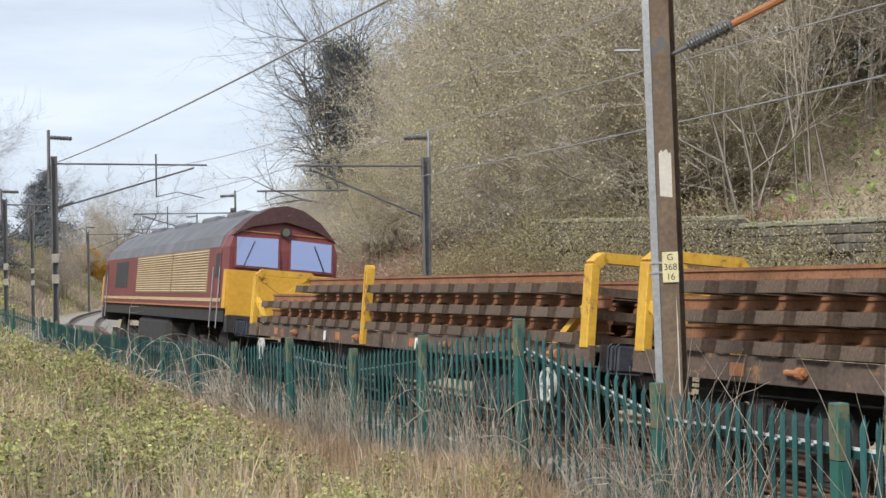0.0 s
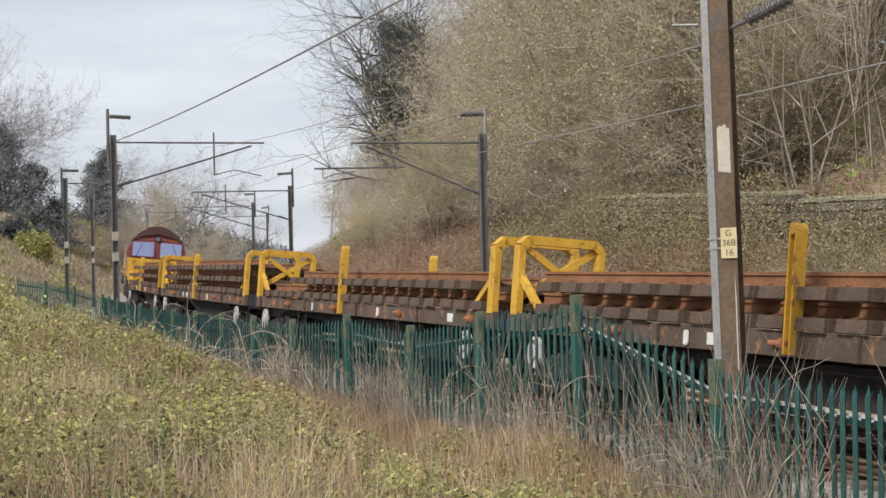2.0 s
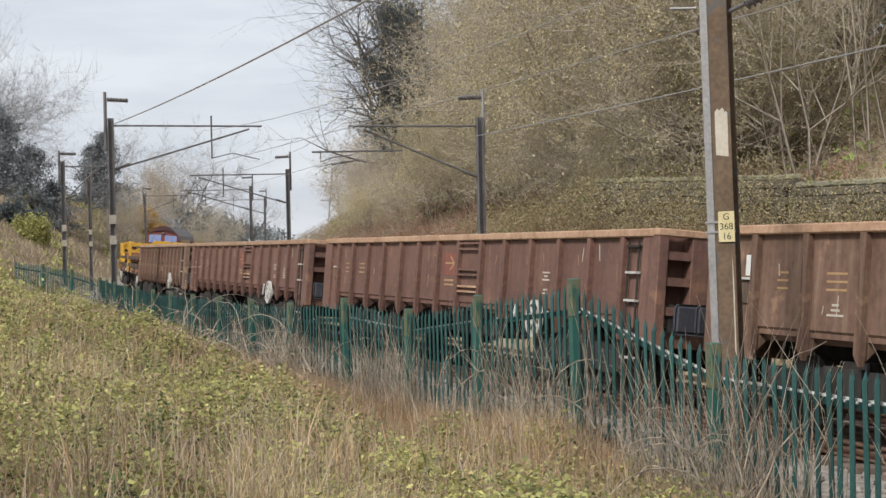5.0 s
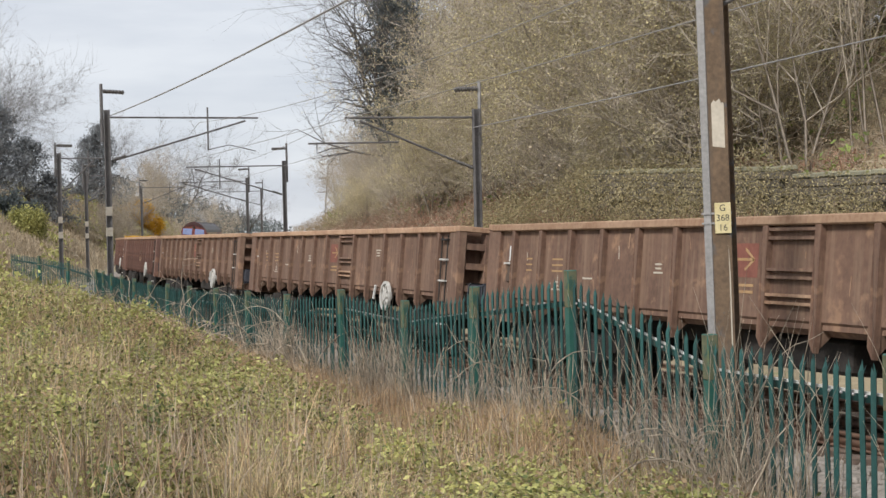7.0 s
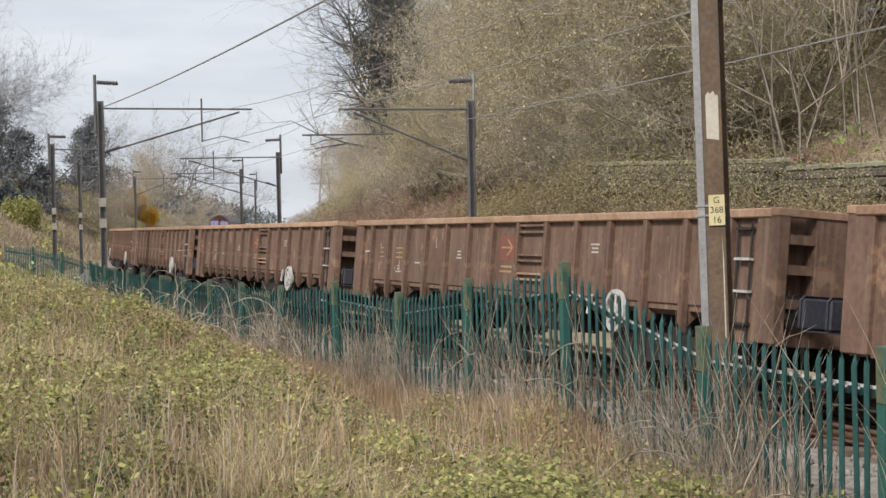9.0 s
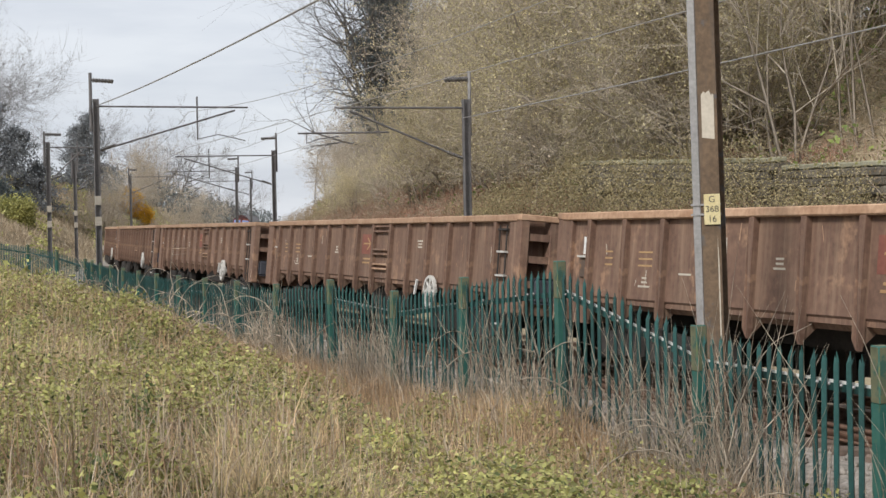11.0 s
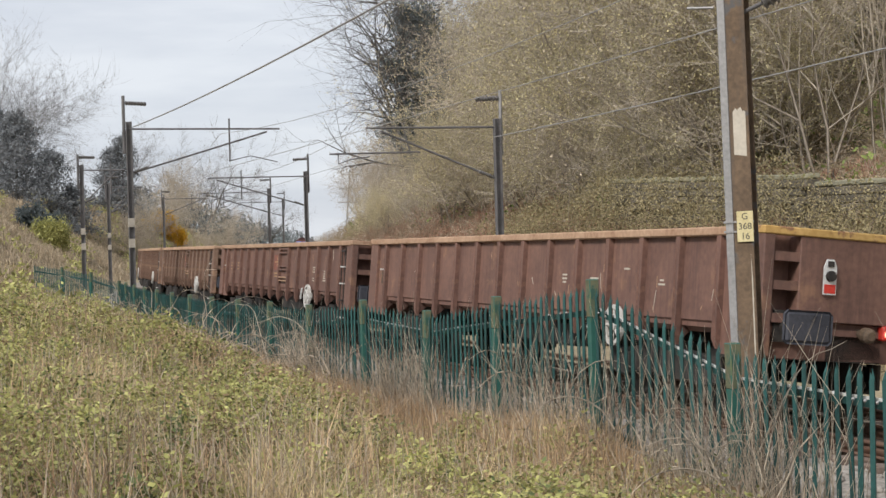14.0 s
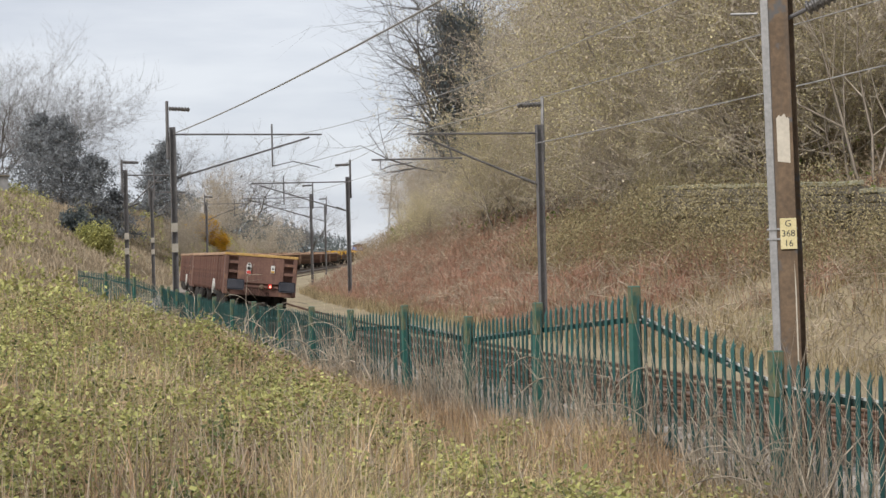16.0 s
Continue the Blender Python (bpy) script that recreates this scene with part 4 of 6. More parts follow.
        box(bm, -0.49, -0.35, y - 0.016, y - 0.0125, 1.435, 1.53)
        part("red_panel", bm, M_SIGNRED, plate)
        bm = bmesh.new()
        box(bm, 0.33, 0.46, y - 0.006, y, 1.50, 1.76)
        sign = part("warning_sign", bm, M_WHITE, wagon, "small white and yellow warning sign")
        bm = bmesh.new()
        box(bm, 0.34, 0.45, y - 0.009, y - 0.0062, 1.51, 1.58)
        part("yellow_strip", bm, M_YELLOW, sign)
        bm = bmesh.new()
        extrude_profile(bm, [(0.355, 1.61), (0.435, 1.61), (0.395, 1.71)], y - 0.009, y - 0.0062)
        part("triangle", bm, M_INK, sign)
        bm = bmesh.new()
        lathe(bm, (0.05, -h + 0.1, 1.02), (0.05, -h - 0.16, 1.0), [(0, 0.05), (0.4, 0.05), (0.5, 0.085), (0.85, 0.085), (1, 0.05)], 12)
        part("draw_hook", bm, M_MASTRUST, wagon, "rusty draw hook")
        bm = bmesh.new()
        box(bm, 0.29, 0.41, -h - 0.02, -h + 0.1, 0.96, 1.12, 0.02)
        lamp = part("tail_light", bm, M_SIGNRED, wagon, "small red tail light")
        bm = bmesh.new()
        tube(bm, (0.35, -h - 0.021, 1.03), (0.35, -h - 0.04, 1.03), 0.04, n=12)
        part("lens", bm, M_TAILGLOW, lamp)
    return wagon


M_TAILGLOW = bpy.data.materials.new("lit_red_lens")
M_TAILGLOW.use_nodes = True
M_TAILGLOW.node_tree.nodes["Principled BSDF"].inputs["Base Color"].default_value = (0.8, 0.12, 0.06, 1)
M_TAILGLOW.node_tree.nodes["Principled BSDF"].inputs["Emission Color"].default_value = (1.0, 0.35, 0.25, 1)
M_TAILGLOW.node_tree.nodes["Principled BSDF"].inputs["Emission Strength"].default_value = 2.0
M_REDPATCH = mat("faded_red_patch", (0.18, 0.062, 0.043), (0.26, 0.10, 0.068), 2.0, 0.75, bump=0.1)
M_OCHREMARK = mat("ochre_stencil_paint", (0.34, 0.20, 0.09), (0.46, 0.30, 0.15), 5, 0.8, bump=0)
M_SIGNRED = mat("red_reflective_panel", (0.55, 0.03, 0.02), (0.68, 0.06, 0.04), 5, 0.4, bump=0)
M_GOLDSHADE = mat("gold_in_louvre_shade", (0.20, 0.13, 0.075), (0.30, 0.205, 0.12), 1.5, 0.6, bump=0.05)
M_STRAP = mat("blue_webbing", (0.03, 0.07, 0.25), (0.06, 0.12, 0.35), 9, 0.8, bump=0.1)

FLAT = 15.6


def bulkhead(parent, y, braced, inset=0.0):
    """Yellow portal frame over the deck with clipped corners and sloping braces."""
    bm = bmesh.new()
    for x, sx in ((-1.13 + inset, -1), (0.14 + inset, 1)):
        box(bm, x - 0.06, x + 0.06, y - 0.10, y + 0.10, 1.16, 2.18, 0.01)
        beam(bm, (x, y, 2.16), (x - sx * 0.12, y, 2.27), 0.20, 0.13)
    beam(bm, (-1.03 + inset, y, 2.265), (0.04 + inset, y, 2.265), 0.20, 0.13)
    frame_part = part("end_frame", bm, M_YELLOW, parent)
    d = braced
    for x in (-1.10 + inset, 0.11 + inset):
        bm = bmesh.new()
        beam(bm, (x, y, 1.75), (x, y + d * 0.9, 1.18), 0.09, 0.09)
        part("brace", bm, M_YELLOW, frame_part)
    for a, b in () if d > 0 else (((-1.05, 2.15), (0.05, 1.45)), ((0.05, 2.15), (-1.05, 1.45))):
        bm = bmesh.new()
        beam(bm, (a[0], y + 0.03 * a[0], a[1]), (b[0], y + 0.03 * a[0], b[1]), 0.06, 0.10)
        part("cross_brace", bm, M_YELLOW, frame_part)
    return frame_part


def make_flat_wagon(label, seed, inset=0.0):
    r = random.Random(seed)
    wagon = empty("flat_wagon", Matrix.Identity(4), label, "wagon", "flat wagons of the train")
    h = FLAT / 2
    for sx in (-1, 1):
        bm = bmesh.new()
        extrude_profile(bm, [(sx * 1.17, 0.93), (sx * 1.17, 1.195), (sx * 1.09, 1.195), (sx * 1.09, 0.955), (sx * 1.02, 0.955), (sx * 1.02, 0.93)], -h, h)
        part("solebar", bm, M_SOLE, wagon)
    bm = bmesh.new()
    box(bm, -1.085, 1.085, -h, h, 1.12, 1.19)
    part("deck", bm, M_SOLE, wagon)
    bm = bmesh.new()
    for sx in (-1, 1):
        extrude_profile(bm, [(sx * 0.95, 0.82), (sx * 1.0, 0.82), (sx * 1.0, 0.80), (sx * 0.95, 0.80)], -h + 1, h - 1)
        # truss belly
        a = [(-3.6, 0.8), (-1.6, 0.45), (1.6, 0.45), (3.6, 0.8), (3.6, 0.88), (-3.6, 0.88)]
        v0 = [bm.verts.new((sx * 0.70, y, z)) for y, z in a]
        v1 = [bm.verts.new((sx * 0.78, y, z)) for y, z in a]
        for i in range(6):
            bm.faces.new((v0[i], v0[(i + 1) % 6], v1[(i + 1) % 6], v1[i]))
        bm.faces.new(v0)
        bm.faces.new(v1[::-1])
    box(bm, -0.4, 0.4, -h + 0.2, h - 0.2, 0.7, 1.07)
    bmesh.ops.recalc_face_normals(bm, faces=bm.faces)
    part("underframe", bm, M_DARK, wagon)
    # winches, sockets and plates along the solebar
    for i in range(12):
        y = -h + 0.7 + i * (FLAT - 1.4) / 11 + r.uniform(-0.2, 0.2)
        bm = bmesh.new()
        kind = i % 3
        if kind == 0:
            lathe(bm, (-1.21, y - 0.14, 1.06), (-1.21, y + 0.18, 1.06), [(0, 0.03), (0.1, 0.03), (0.12, 0.06), (0.35, 0.06), (0.38, 0.032), (1, 0.032)], 10)
            part("ratchet_winch", bm, M_RUSTARM, wagon, "rusty ratchet winch")
        elif kind == 1:
            box(bm, -1.178, -1.171, y - 0.13, y + 0.13, 0.985, 1.12)
            part("plate", bm, M_WHITE if r.random() < 0.4 else M_RUSTARM, wagon)
        else:
            box(bm, -1.23, -1.17, y - 0.04, y + 0.04, 0.92, 1.18, 0.01)
            part("stake_pocket", bm, M_SOLE, wagon)
    for y in (-2.1, 2.5):
        bm = bmesh.new()
        box(bm, -1.20, -1.176, y - 0.05, y + 0.05, 0.96, 1.13, 0.02)
        part("white_socket", bm, M_WHITE, wagon)
    bulkhead(wagon, h - 0.15, -1)
    bulkhead(wagon, -h + (0.08 if inset else 0.15), 1, inset)
    for sx, y in ((-1, 0.35), (1, 1.7)):
            bm = bmesh.new()
            for k in (-1, 1):
                box(bm, sx * 1.10, sx * 1.245, y + k * 0.055 - 0.014, y + k * 0.055 + 0.014, 0.95, 2.24, 0.006)
            box(bm, sx * 1.14, sx * 1.18, y - 0.045, y + 0.045, 0.95, 2.24, 0.006)
            tube(bm, (sx * 1.10, y, 2.23), (sx * 1.245, y, 2.23), 0.062, n=12)
            part("stanchion", bm, M_YELLOW, wagon, "yellow side stanchion")
    for d in (-1, 1):
        buffer_parts(wagon, d * h, d)
        make_bogie(wagon, d * (h - 2.3))
    handwheel(wagon, h - 1.0, 0.66, -1.16, 0.2)
    handwheel(wagon, -h + 1.1, 0.66, -1.16, 0.2)
    return wagon


def make_track_panel(length, seed):
    """Two rails on concrete sleepers, its underside at z = 0, 0.30 high."""
    panel = empty("track_panel", Matrix.Identity(4), "used track panel of rusty rails on brown sleepers", "track panel", "track panels on the flat wagons")
    r = random.Random(seed)
    bm = bmesh.new()
    n = int(length / 0.72)
    pts = [(-1.235, 0.0), (1.235, 0.0), (1.215, 0.13), (0.9, 0.142), (0.55, 0.11), (-0.55, 0.11), (-0.9, 0.142), (-1.215, 0.13)]
    extrude_profile(bm, pts, -0.25, 0.25)
    me = mesh_of("sleeper", bm, M_PANELSLEEPER)
    bm = bmesh.new()
    box(bm, -0.13, 0.13, -0.05, 0.05, 0.12, 0.178, 0.01)
    clip = mesh_of("rail_clip", bm, M_RUSTRAIL)
    for i in range(n):
        y = -length / 2 + 0.3 + i * 0.72
        sl = shared("sleeper", me, panel, pose(r.uniform(-0.02, 0.02), y, r.uniform(0, 0.008), 0, 0, r.uniform(-1.2, 1.2)))
        for sx in (-0.755, 0.755):
            shared("rail_clip", clip, sl, pose(sx, 0, 0))
    for sx in (-1, 1):
        c = sx * 0.755
        prof = [(c - 0.07, 0.144), (c + 0.07, 0.144), (c + 0.07, 0.156), (c + 0.012, 0.168), (c + 0.012, 0.262), (c + 0.036, 0.270), (c + 0.036, 0.305), (c - 0.036, 0.305), (c - 0.036, 0.270), (c - 0.012, 0.262), (c - 0.012, 0.168), (c - 0.07, 0.156)]
        bm = bmesh.new()
        extrude_profile(bm, prof, -length / 2, length / 2)
        part("rail", bm, M_RUSTRAIL, panel)
    return panel


def make_locomotive():
    loco = empty("diesel_locomotive", Matrix.Identity(4), "maroon and gold diesel locomotive with a yellow cab end", "locomotive")
    # cab face at y = 0, the body ahead of it
    L = 19.6
    side = [(1.32, 1.46), (1.32, 2.86), (1.22, 3.14), (0.80, 3.55), (0.36, 3.80), (0.0, 3.87)]
    prof = side + [(-x, z) for x, z in side[-2::-1]]
    roof = [(1.325, 2.86), (1.225, 3.145), (0.805, 3.56), (0.36, 3.81), (0.0, 3.88)]
    rprof = roof + [(-x, z) for x, z in roof[-2::-1]] + [(-1.28, 2.84), (1.28, 2.84)]
    bm = bmesh.new()
    extrude_profile(bm, prof, 1.55, L - 1.4)
    body = part("body", bm, M_MAROON, loco)
    bm = bmesh.new()
    extrude_profile(bm, rprof, 0.9, L - 0.9)
    part("roof", bm, M_ROOF, loco, "sooty grey curved roof")
    # cabs: slightly narrower at the face, raked above the waist
    for y0, y1 in ((0.0, 1.55), (L, L - 1.4)):
        d = 1 if y1 > y0 else -1
        bm = bmesh.new()
        rings = []
        for y, k, zk in ((y0 + d * 0.0, 0.955, 0), (y0 + d * 0.55, 0.995, 0), (y1, 1.0, 0)):
            ring = []
            for x, z in prof:
                rake = d * 0.30 * max(0, (z - 2.3) / 1.5) if y == y0 else 0
                ring.append(bm.verts.new((x * k, y + rake, z)))
            rings.append(ring)
        for a, b in zip(rings[:-1], rings[1:]):
            for i in range(len(a)):
                j = (i + 1) % len(a)
                bm.faces.new((a[i], a[j], b[j], b[i]))
        bm.faces.new(rings[0])
        bm.faces.new(rings[-1][::-1])
        bmesh.ops.recalc_face_normals(bm, faces=bm.faces)
        cab = part("cab", bm, M_MAROON, loco, "maroon cab end")
        # yellow lower front
        bm = bmesh.new()
        ring0 = [(-1.27, 1.30), (1.27, 1.30), (1.27, 2.34), (-1.27, 2.34)]
        extrude_profile(bm, ring0, y0 - d * 0.02, y0 + d * 0.02)
        for sx in (-1, 1):
            box(bm, sx * 1.262, sx * 1.318, y0, y0 + d * 0.32, 1.46, 2.34)
        part("yellow_front", bm, M_LOCOYELLOW, cab, "yellow warning panel")
        bm = bmesh.new()
        box(bm, -1.25, 1.25, y0 - d * 0.05, y0 + d * 0.2, 0.92, 1.32, 0.02)
        part("buffer_beam", bm, M_DARK, cab)
        # windscreens in dark frames, leaning back with the face
        for sx in (-1, 1):
            for inset, nm, mt in ((0.0, "window_frame", M_MAROON), (0.05, "windscreen", M_GLASS)):
                z0, z1 = 2.40 + inset, 3.17 - inset
                x0, x1 = sx * (0.10 + inset), sx * (1.16 - inset)
                off = -0.02 if inset == 0 else -0.035
                bm = bmesh.new()
                vs = []
                for x, z in ((x0, z0), (x1, z0), (x1, z1 - 0.03), (x0, z1)):
                    yy = y0 + d * (0.30 * (z - 2.3) / 1.5 + off)
                    vs.append((x, yy, z))
                f = [bm.verts.new(v) for v in vs]
                g = [bm.verts.new((x, y + d * 0.03, z)) for x, y, z in vs]
                bm.faces.new(f)
                bm.faces.new(g[::-1])
                for i in range(4):
                    bm.faces.new((f[i], f[(i + 1) % 4], g[(i + 1) % 4], g[i]))
                bmesh.ops.recalc_face_normals(bm, faces=bm.faces)
                part(nm, bm, mt, cab)
            bm = bmesh.new()
            tube(bm, (sx * 0.95, y0 + d * -0.03, 2.42), (sx * 0.7, y0 + d * 0.09, 3.02), 0.012, n=6)
            part("wiper", bm, M_DARK, cab)
        bm = bmesh.new()
        tube(bm, (0, y0 + d * 0.17, 3.28), (0, y0 + d * 0.05, 3.28), 0.12, n=18)
        lamp = part("headlamp", bm, M_DARK, cab)
        bm = bmesh.new()
        tube(bm, (0, y0 + d * 0.06, 3.28), (0, y0 + d * 0.04, 3.28), 0.09, n=18)
        part("lens", bm, M_LENS, lamp)
        # sooty brow over the windows
        bm = bmesh.new()
        brow = [(1.21, 3.13), (0.80, 3.57), (0.36, 3.82), (0.0, 3.89), (-0.36, 3.82), (-0.80, 3.57), (-1.21, 3.13), (-0.75, 3.36), (0, 3.52), (0.75, 3.36)]
        extrude_profile(bm, brow, y0 + d * 0.10, y0 + d * 0.95)
        part("brow", bm, M_MAROONDARK, cab, "dark sooty brow")
        bm = bmesh.new()
        box(bm, -1.2, 1.2, y0 + d * 0.155, y0 + d * 0.20, 3.225, 3.255)
        part("orange_line", bm, M_RUSTARM, cab)
        buffer_parts(loco, y0 - d * 0.05, -d)
        # cab side door and handrails
        for sx in (-1, 1):
            yy = y0 + d * 0.95
            bm = bmesh.new()
            box(bm, sx * 1.316, sx * 1.328, yy - 0.3, yy + 0.3, 1.50, 2.80, 0.01)
            door = part("cab_door", bm, M_MAROON, cab)
            bm = bmesh.new()
            box(bm, sx * 1.325, sx * 1.336, yy - 0.2, yy + 0.2, 2.15, 2.72, 0.01)
            part("door_window", bm, M_SOOT, door)
            bm = bmesh.new()
            for k in (-0.36, 0.36):
                tube(bm, (sx * 1.35, yy + k, 1.0), (sx * 1.35, yy + k, 2.4), 0.016, n=6)
            part("handrail", bm, M_GALV, door)
    # side: gold band with louvres, grille and stripes
    for sx in (-1, 1):
        # panel ground is a browner gold, painting the shade between the louvres
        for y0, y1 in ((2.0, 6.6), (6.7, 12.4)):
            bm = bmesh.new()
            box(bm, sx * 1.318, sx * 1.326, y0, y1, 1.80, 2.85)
            band = part("gold_panel", bm, M_GOLDSHADE, body, "faded gold louvred side panel, shade between louvres painted in")
            for i in range(16):
                bm = bmesh.new()
                z = 1.83 + i * 0.063
                extrude_profile(bm, [(sx * 1.326, z), (sx * 1.350, z + 0.006), (sx * 1.326, z + 0.034)], y0 + 0.05, y1 - 0.05)
                part("louvre", bm, M_GOLD, band)
        bm = bmesh.new()
        box(bm, sx * 1.318, sx * 1.33, 14.2, 16.6, 1.95, 2.75, 0.01)
        part("radiator_grille", bm, M_SOOT, body, "black radiator grille")
        bm = bmesh.new()
        box(bm, sx * 1.321, sx * 1.331, 0.4, L - 0.4, 1.60, 1.68)
        part("gold_stripe", bm, M_GOLD, body)
        bm = bmesh.new()
        box(bm, sx * 1.321, sx * 1.331, 0.4, L - 0.4, 1.46, 1.50)
        part("gold_stripe", bm, M_RUSTARM, body)
    bm = bmesh.new()
    for y in (2.4, 5.5, 9.5, 13.5):
        box(bm, -0.5, 0.5, y, y + 1.9, 3.66, 3.87, 0.05)
    tube(bm, (0, 12.6, 3.75), (0, 12.6, 3.95), 0.18, n=14)
    part("roof_hatches", bm, M_ROOF, loco)
    bm = bmesh.new()
    box(bm, -1.26, 1.26, 0.3, L - 0.3, 1.15, 1.46)
    box(bm, -1.22, 1.22, 7.4, 12.2, 0.35, 1.15, 0.15)
    part("underframe", bm, M_DARK, loco, "black fuel tank and underframe")
    for y in (4.0, L - 4.0):
        make_bogie(loco, y, 1.95, 0.53)
    return loco


def plain_glass(name, tint):
    m = bpy.data.materials.new(name)
    m.use_nodes = True
    b = m.node_tree.nodes["Principled BSDF"]
    b.inputs["Base Color"].default_value = (*tint, 1)
    b.inputs["Roughness"].default_value = 0.06
    b.inputs["Metallic"].default_value = 0.85
    return m


M_GLASS = plain_glass("sky_mirroring_windscreen", (0.36, 0.40, 0.58))
M_LENS = plain_glass("lamp_lens", (0.22, 0.22, 0.22))
M_SOOT = mat("soot_black_paint", (0.018, 0.017, 0.017), (0.045, 0.042, 0.04), 3, 0.6, bump=0.1)


TRAIN = []


def make_train():
    """Every vehicle, with the distance of its middle behind the rear cab face."""
    loco = make_locomotive()
    TRAIN.append((loco, 0.0))
    specs = ((3, "rusty flat wagon stacked with three track panels"), (3, "rusty flat wagon stacked with three track panels"),
             (2, "rusty flat wagon carrying two track panels"), (2, "rusty flat wagon carrying two track panels under yellow frames"))
    panels = make_track_panel(15.0, 4)
    short = make_track_panel(11.9, 6)
    used = [False, False]
    for k, (tiers, label) in enumerate(specs):
        w = make_flat_wagon(label, 20 + k, 0.42 if k == 3 else 0.0)
        mid = (9.65, 26.25, 42.95, 59.05)[k]
        TRAIN.append((w, mid))
        for i in range(tiers):
            small = i == tiers - 1 and k in (0, 2)
            src = short if small else panels
            j = 1 if small else 0
            p = copy_thing(src, Matrix.Identity(4)) if used[j] else src
            used[j] = True
            TRAIN.append((p, mid, 1.206 + 0.308 * i, -1.0 if small else 0.0))
    smoke = empty("exhaust_smoke", Matrix.Identity(4), "thin grey diesel smoke trailing behind the locomotive", "smoke")
    rs = np.random.RandomState(91)
    for yy, zz, rad, n in ((12.2, 4.15, 0.25, 2500), (10.8, 4.4, 0.4, 3500), (8.6, 4.7, 0.55, 4000), (5.8, 4.95, 0.7, 4000), (2.4, 5.15, 0.85, 3500), (-1.5, 5.3, 1.0, 2500)):
        c = rs.normal(0, 1, (n, 3)) * np.array([rad * 0.7, rad * 1.5, rad * 0.6]) + np.array([-rad * 0.5, yy, zz])
        v, f = leaf_quads(c[::2], rs, 0.010, 0.05, 1)
        from_arrays("puff", v, f, M_SMOKE, smoke)
    TRAIN.append((smoke, 0.0))
    kinds = ((M_WAGON, "rust-brown steel box wagon with ribbed sides", True, False), (M_WAGONRED, "faded red steel box wagon with ribbed sides", True, False),
             (M_WAGONRED, "faded maroon box wagon, last of the train, with tail lamp", False, True))
    made = [make_box_wagon(*k, marks=4, seed=30 + i) for i, k in enumerate(kinds)]
    used = [False] * 3
    for i in range(14):
        k = 2 if i == 13 else 1 if i in (1, 2, 12) else 0
        w = copy_thing(made[k], Matrix.Identity(4)) if used[k] else made[k]
        used[k] = True
        TRAIN.append((w, 67.22 + BODY / 2 + 15.417 * i))


make_train()


def cab_face(t):
    """Metres along the line of the locomotive's rear cab face."""
    return 21.393 + 18.556 * t - 0.0038 * (t - 8) ** 2 + 0.00318 * (t - 8) ** 3


def motions():
    for thing, behind, *more in TRAIN:
        z, shift = more if more else (0.0, 0.0)
        rows = []
        for k in range(33):
            t = 0.5 * k
            s = cab_face(t) - behind
            a, b = (s + 3, s + 16) if behind == 0 else (s - 5, s + 5)
            turn = (heading(a) + heading(b)) / 2
            p = on_track(s, 0, z)
            m = pose(p.x, p.y, p.z, 0, math.degrees(CANT), turn)
            rows.append((t, m @ Matrix.Translation((0, shift, 0))))
        walk(thing, rows)




# ---- woods, scrub and meadow ----
class Growth:
    """Collects twigs (three-sided tapering rods) and leaves (small quads)."""

    def __init__(self, seed, thin=0.006, fork=(0.5, 1.1)):
        self.thin, self.fork = thin, fork
        self.r = np.random.RandomState(seed)
        self.seg = []
        self.tips = []

    def branch(self, p, d, length, radius, level, max_level, kids, bend=0.25, lift=0.08, steps=4):
        r = self.r
        pts = [p]
        step = length / steps
        for i in range(steps):
            d = d + r.normal(0, bend, 3) * 0.5
            d[2] += lift
            d = d / np.linalg.norm(d)
            q = pts[-1] + d * step
            r0, r1 = radius * (1 - 0.75 * i / steps), radius * (1 - 0.75 * (i + 1) / steps)
            self.seg.append((pts[-1], q, r0, r1))
            pts.append(q)
            if level >= max_level - 1:
                self.tips.append(q)
            if level < max_level and (i > 0 or level > 0):
                for _ in range(kids[level]):
                    side = r.normal(0, 1, 3)
                    side -= d * side.dot(d)
                    side /= np.linalg.norm(side) + 1e-9
                    ang = r.uniform(*self.fork)
                    nd = d * math.cos(ang) + side * math.sin(ang)
                    self.branch(pts[-1], nd, length * r.uniform(0.42, 0.68), max(r1 * r.uniform(0.5, 0.75), self.thin), level + 1, max_level, kids, bend, lift, 3)

    def wood(self):
        a = np.array([s[0] for s in self.seg])
        b = np.array([s[1] for s in self.seg])
        ra = np.array([s[2] for s in self.seg])[:, None]
        rb = np.array([s[3] for s in self.seg])[:, None]
        d = b - a
        d /= np.linalg.norm(d, axis=1)[:, None] + 1e-9
        ref = np.where(np.abs(d[:, 2:3]) > 0.9, np.array([[1.0, 0, 0]]), np.array([[0, 0, 1.0]]))
        x = np.cross(d, ref)
        x /= np.linalg.norm(x, axis=1)[:, None] + 1e-9
        y = np.cross(d, x)
        v = []
        for k in range(3):
            c, s = math.cos(2.094 * k), math.sin(2.094 * k)
            v.append(a + (x * c + y * s) * ra)
        for k in range(3):
            c, s = math.cos(2.094 * k), math.sin(2.094 * k)
            v.append(b + (x * c + y * s) * rb)
        n = len(a)
        verts = np.concatenate(v)
        i = np.arange(n)
        f = np.concatenate([np.stack([i + n * k, i + n * ((k + 1) % 3), i + n * (3 + (k + 1) % 3), i + n * (3 + k)], 1) for k in range(3)])
        return verts, f


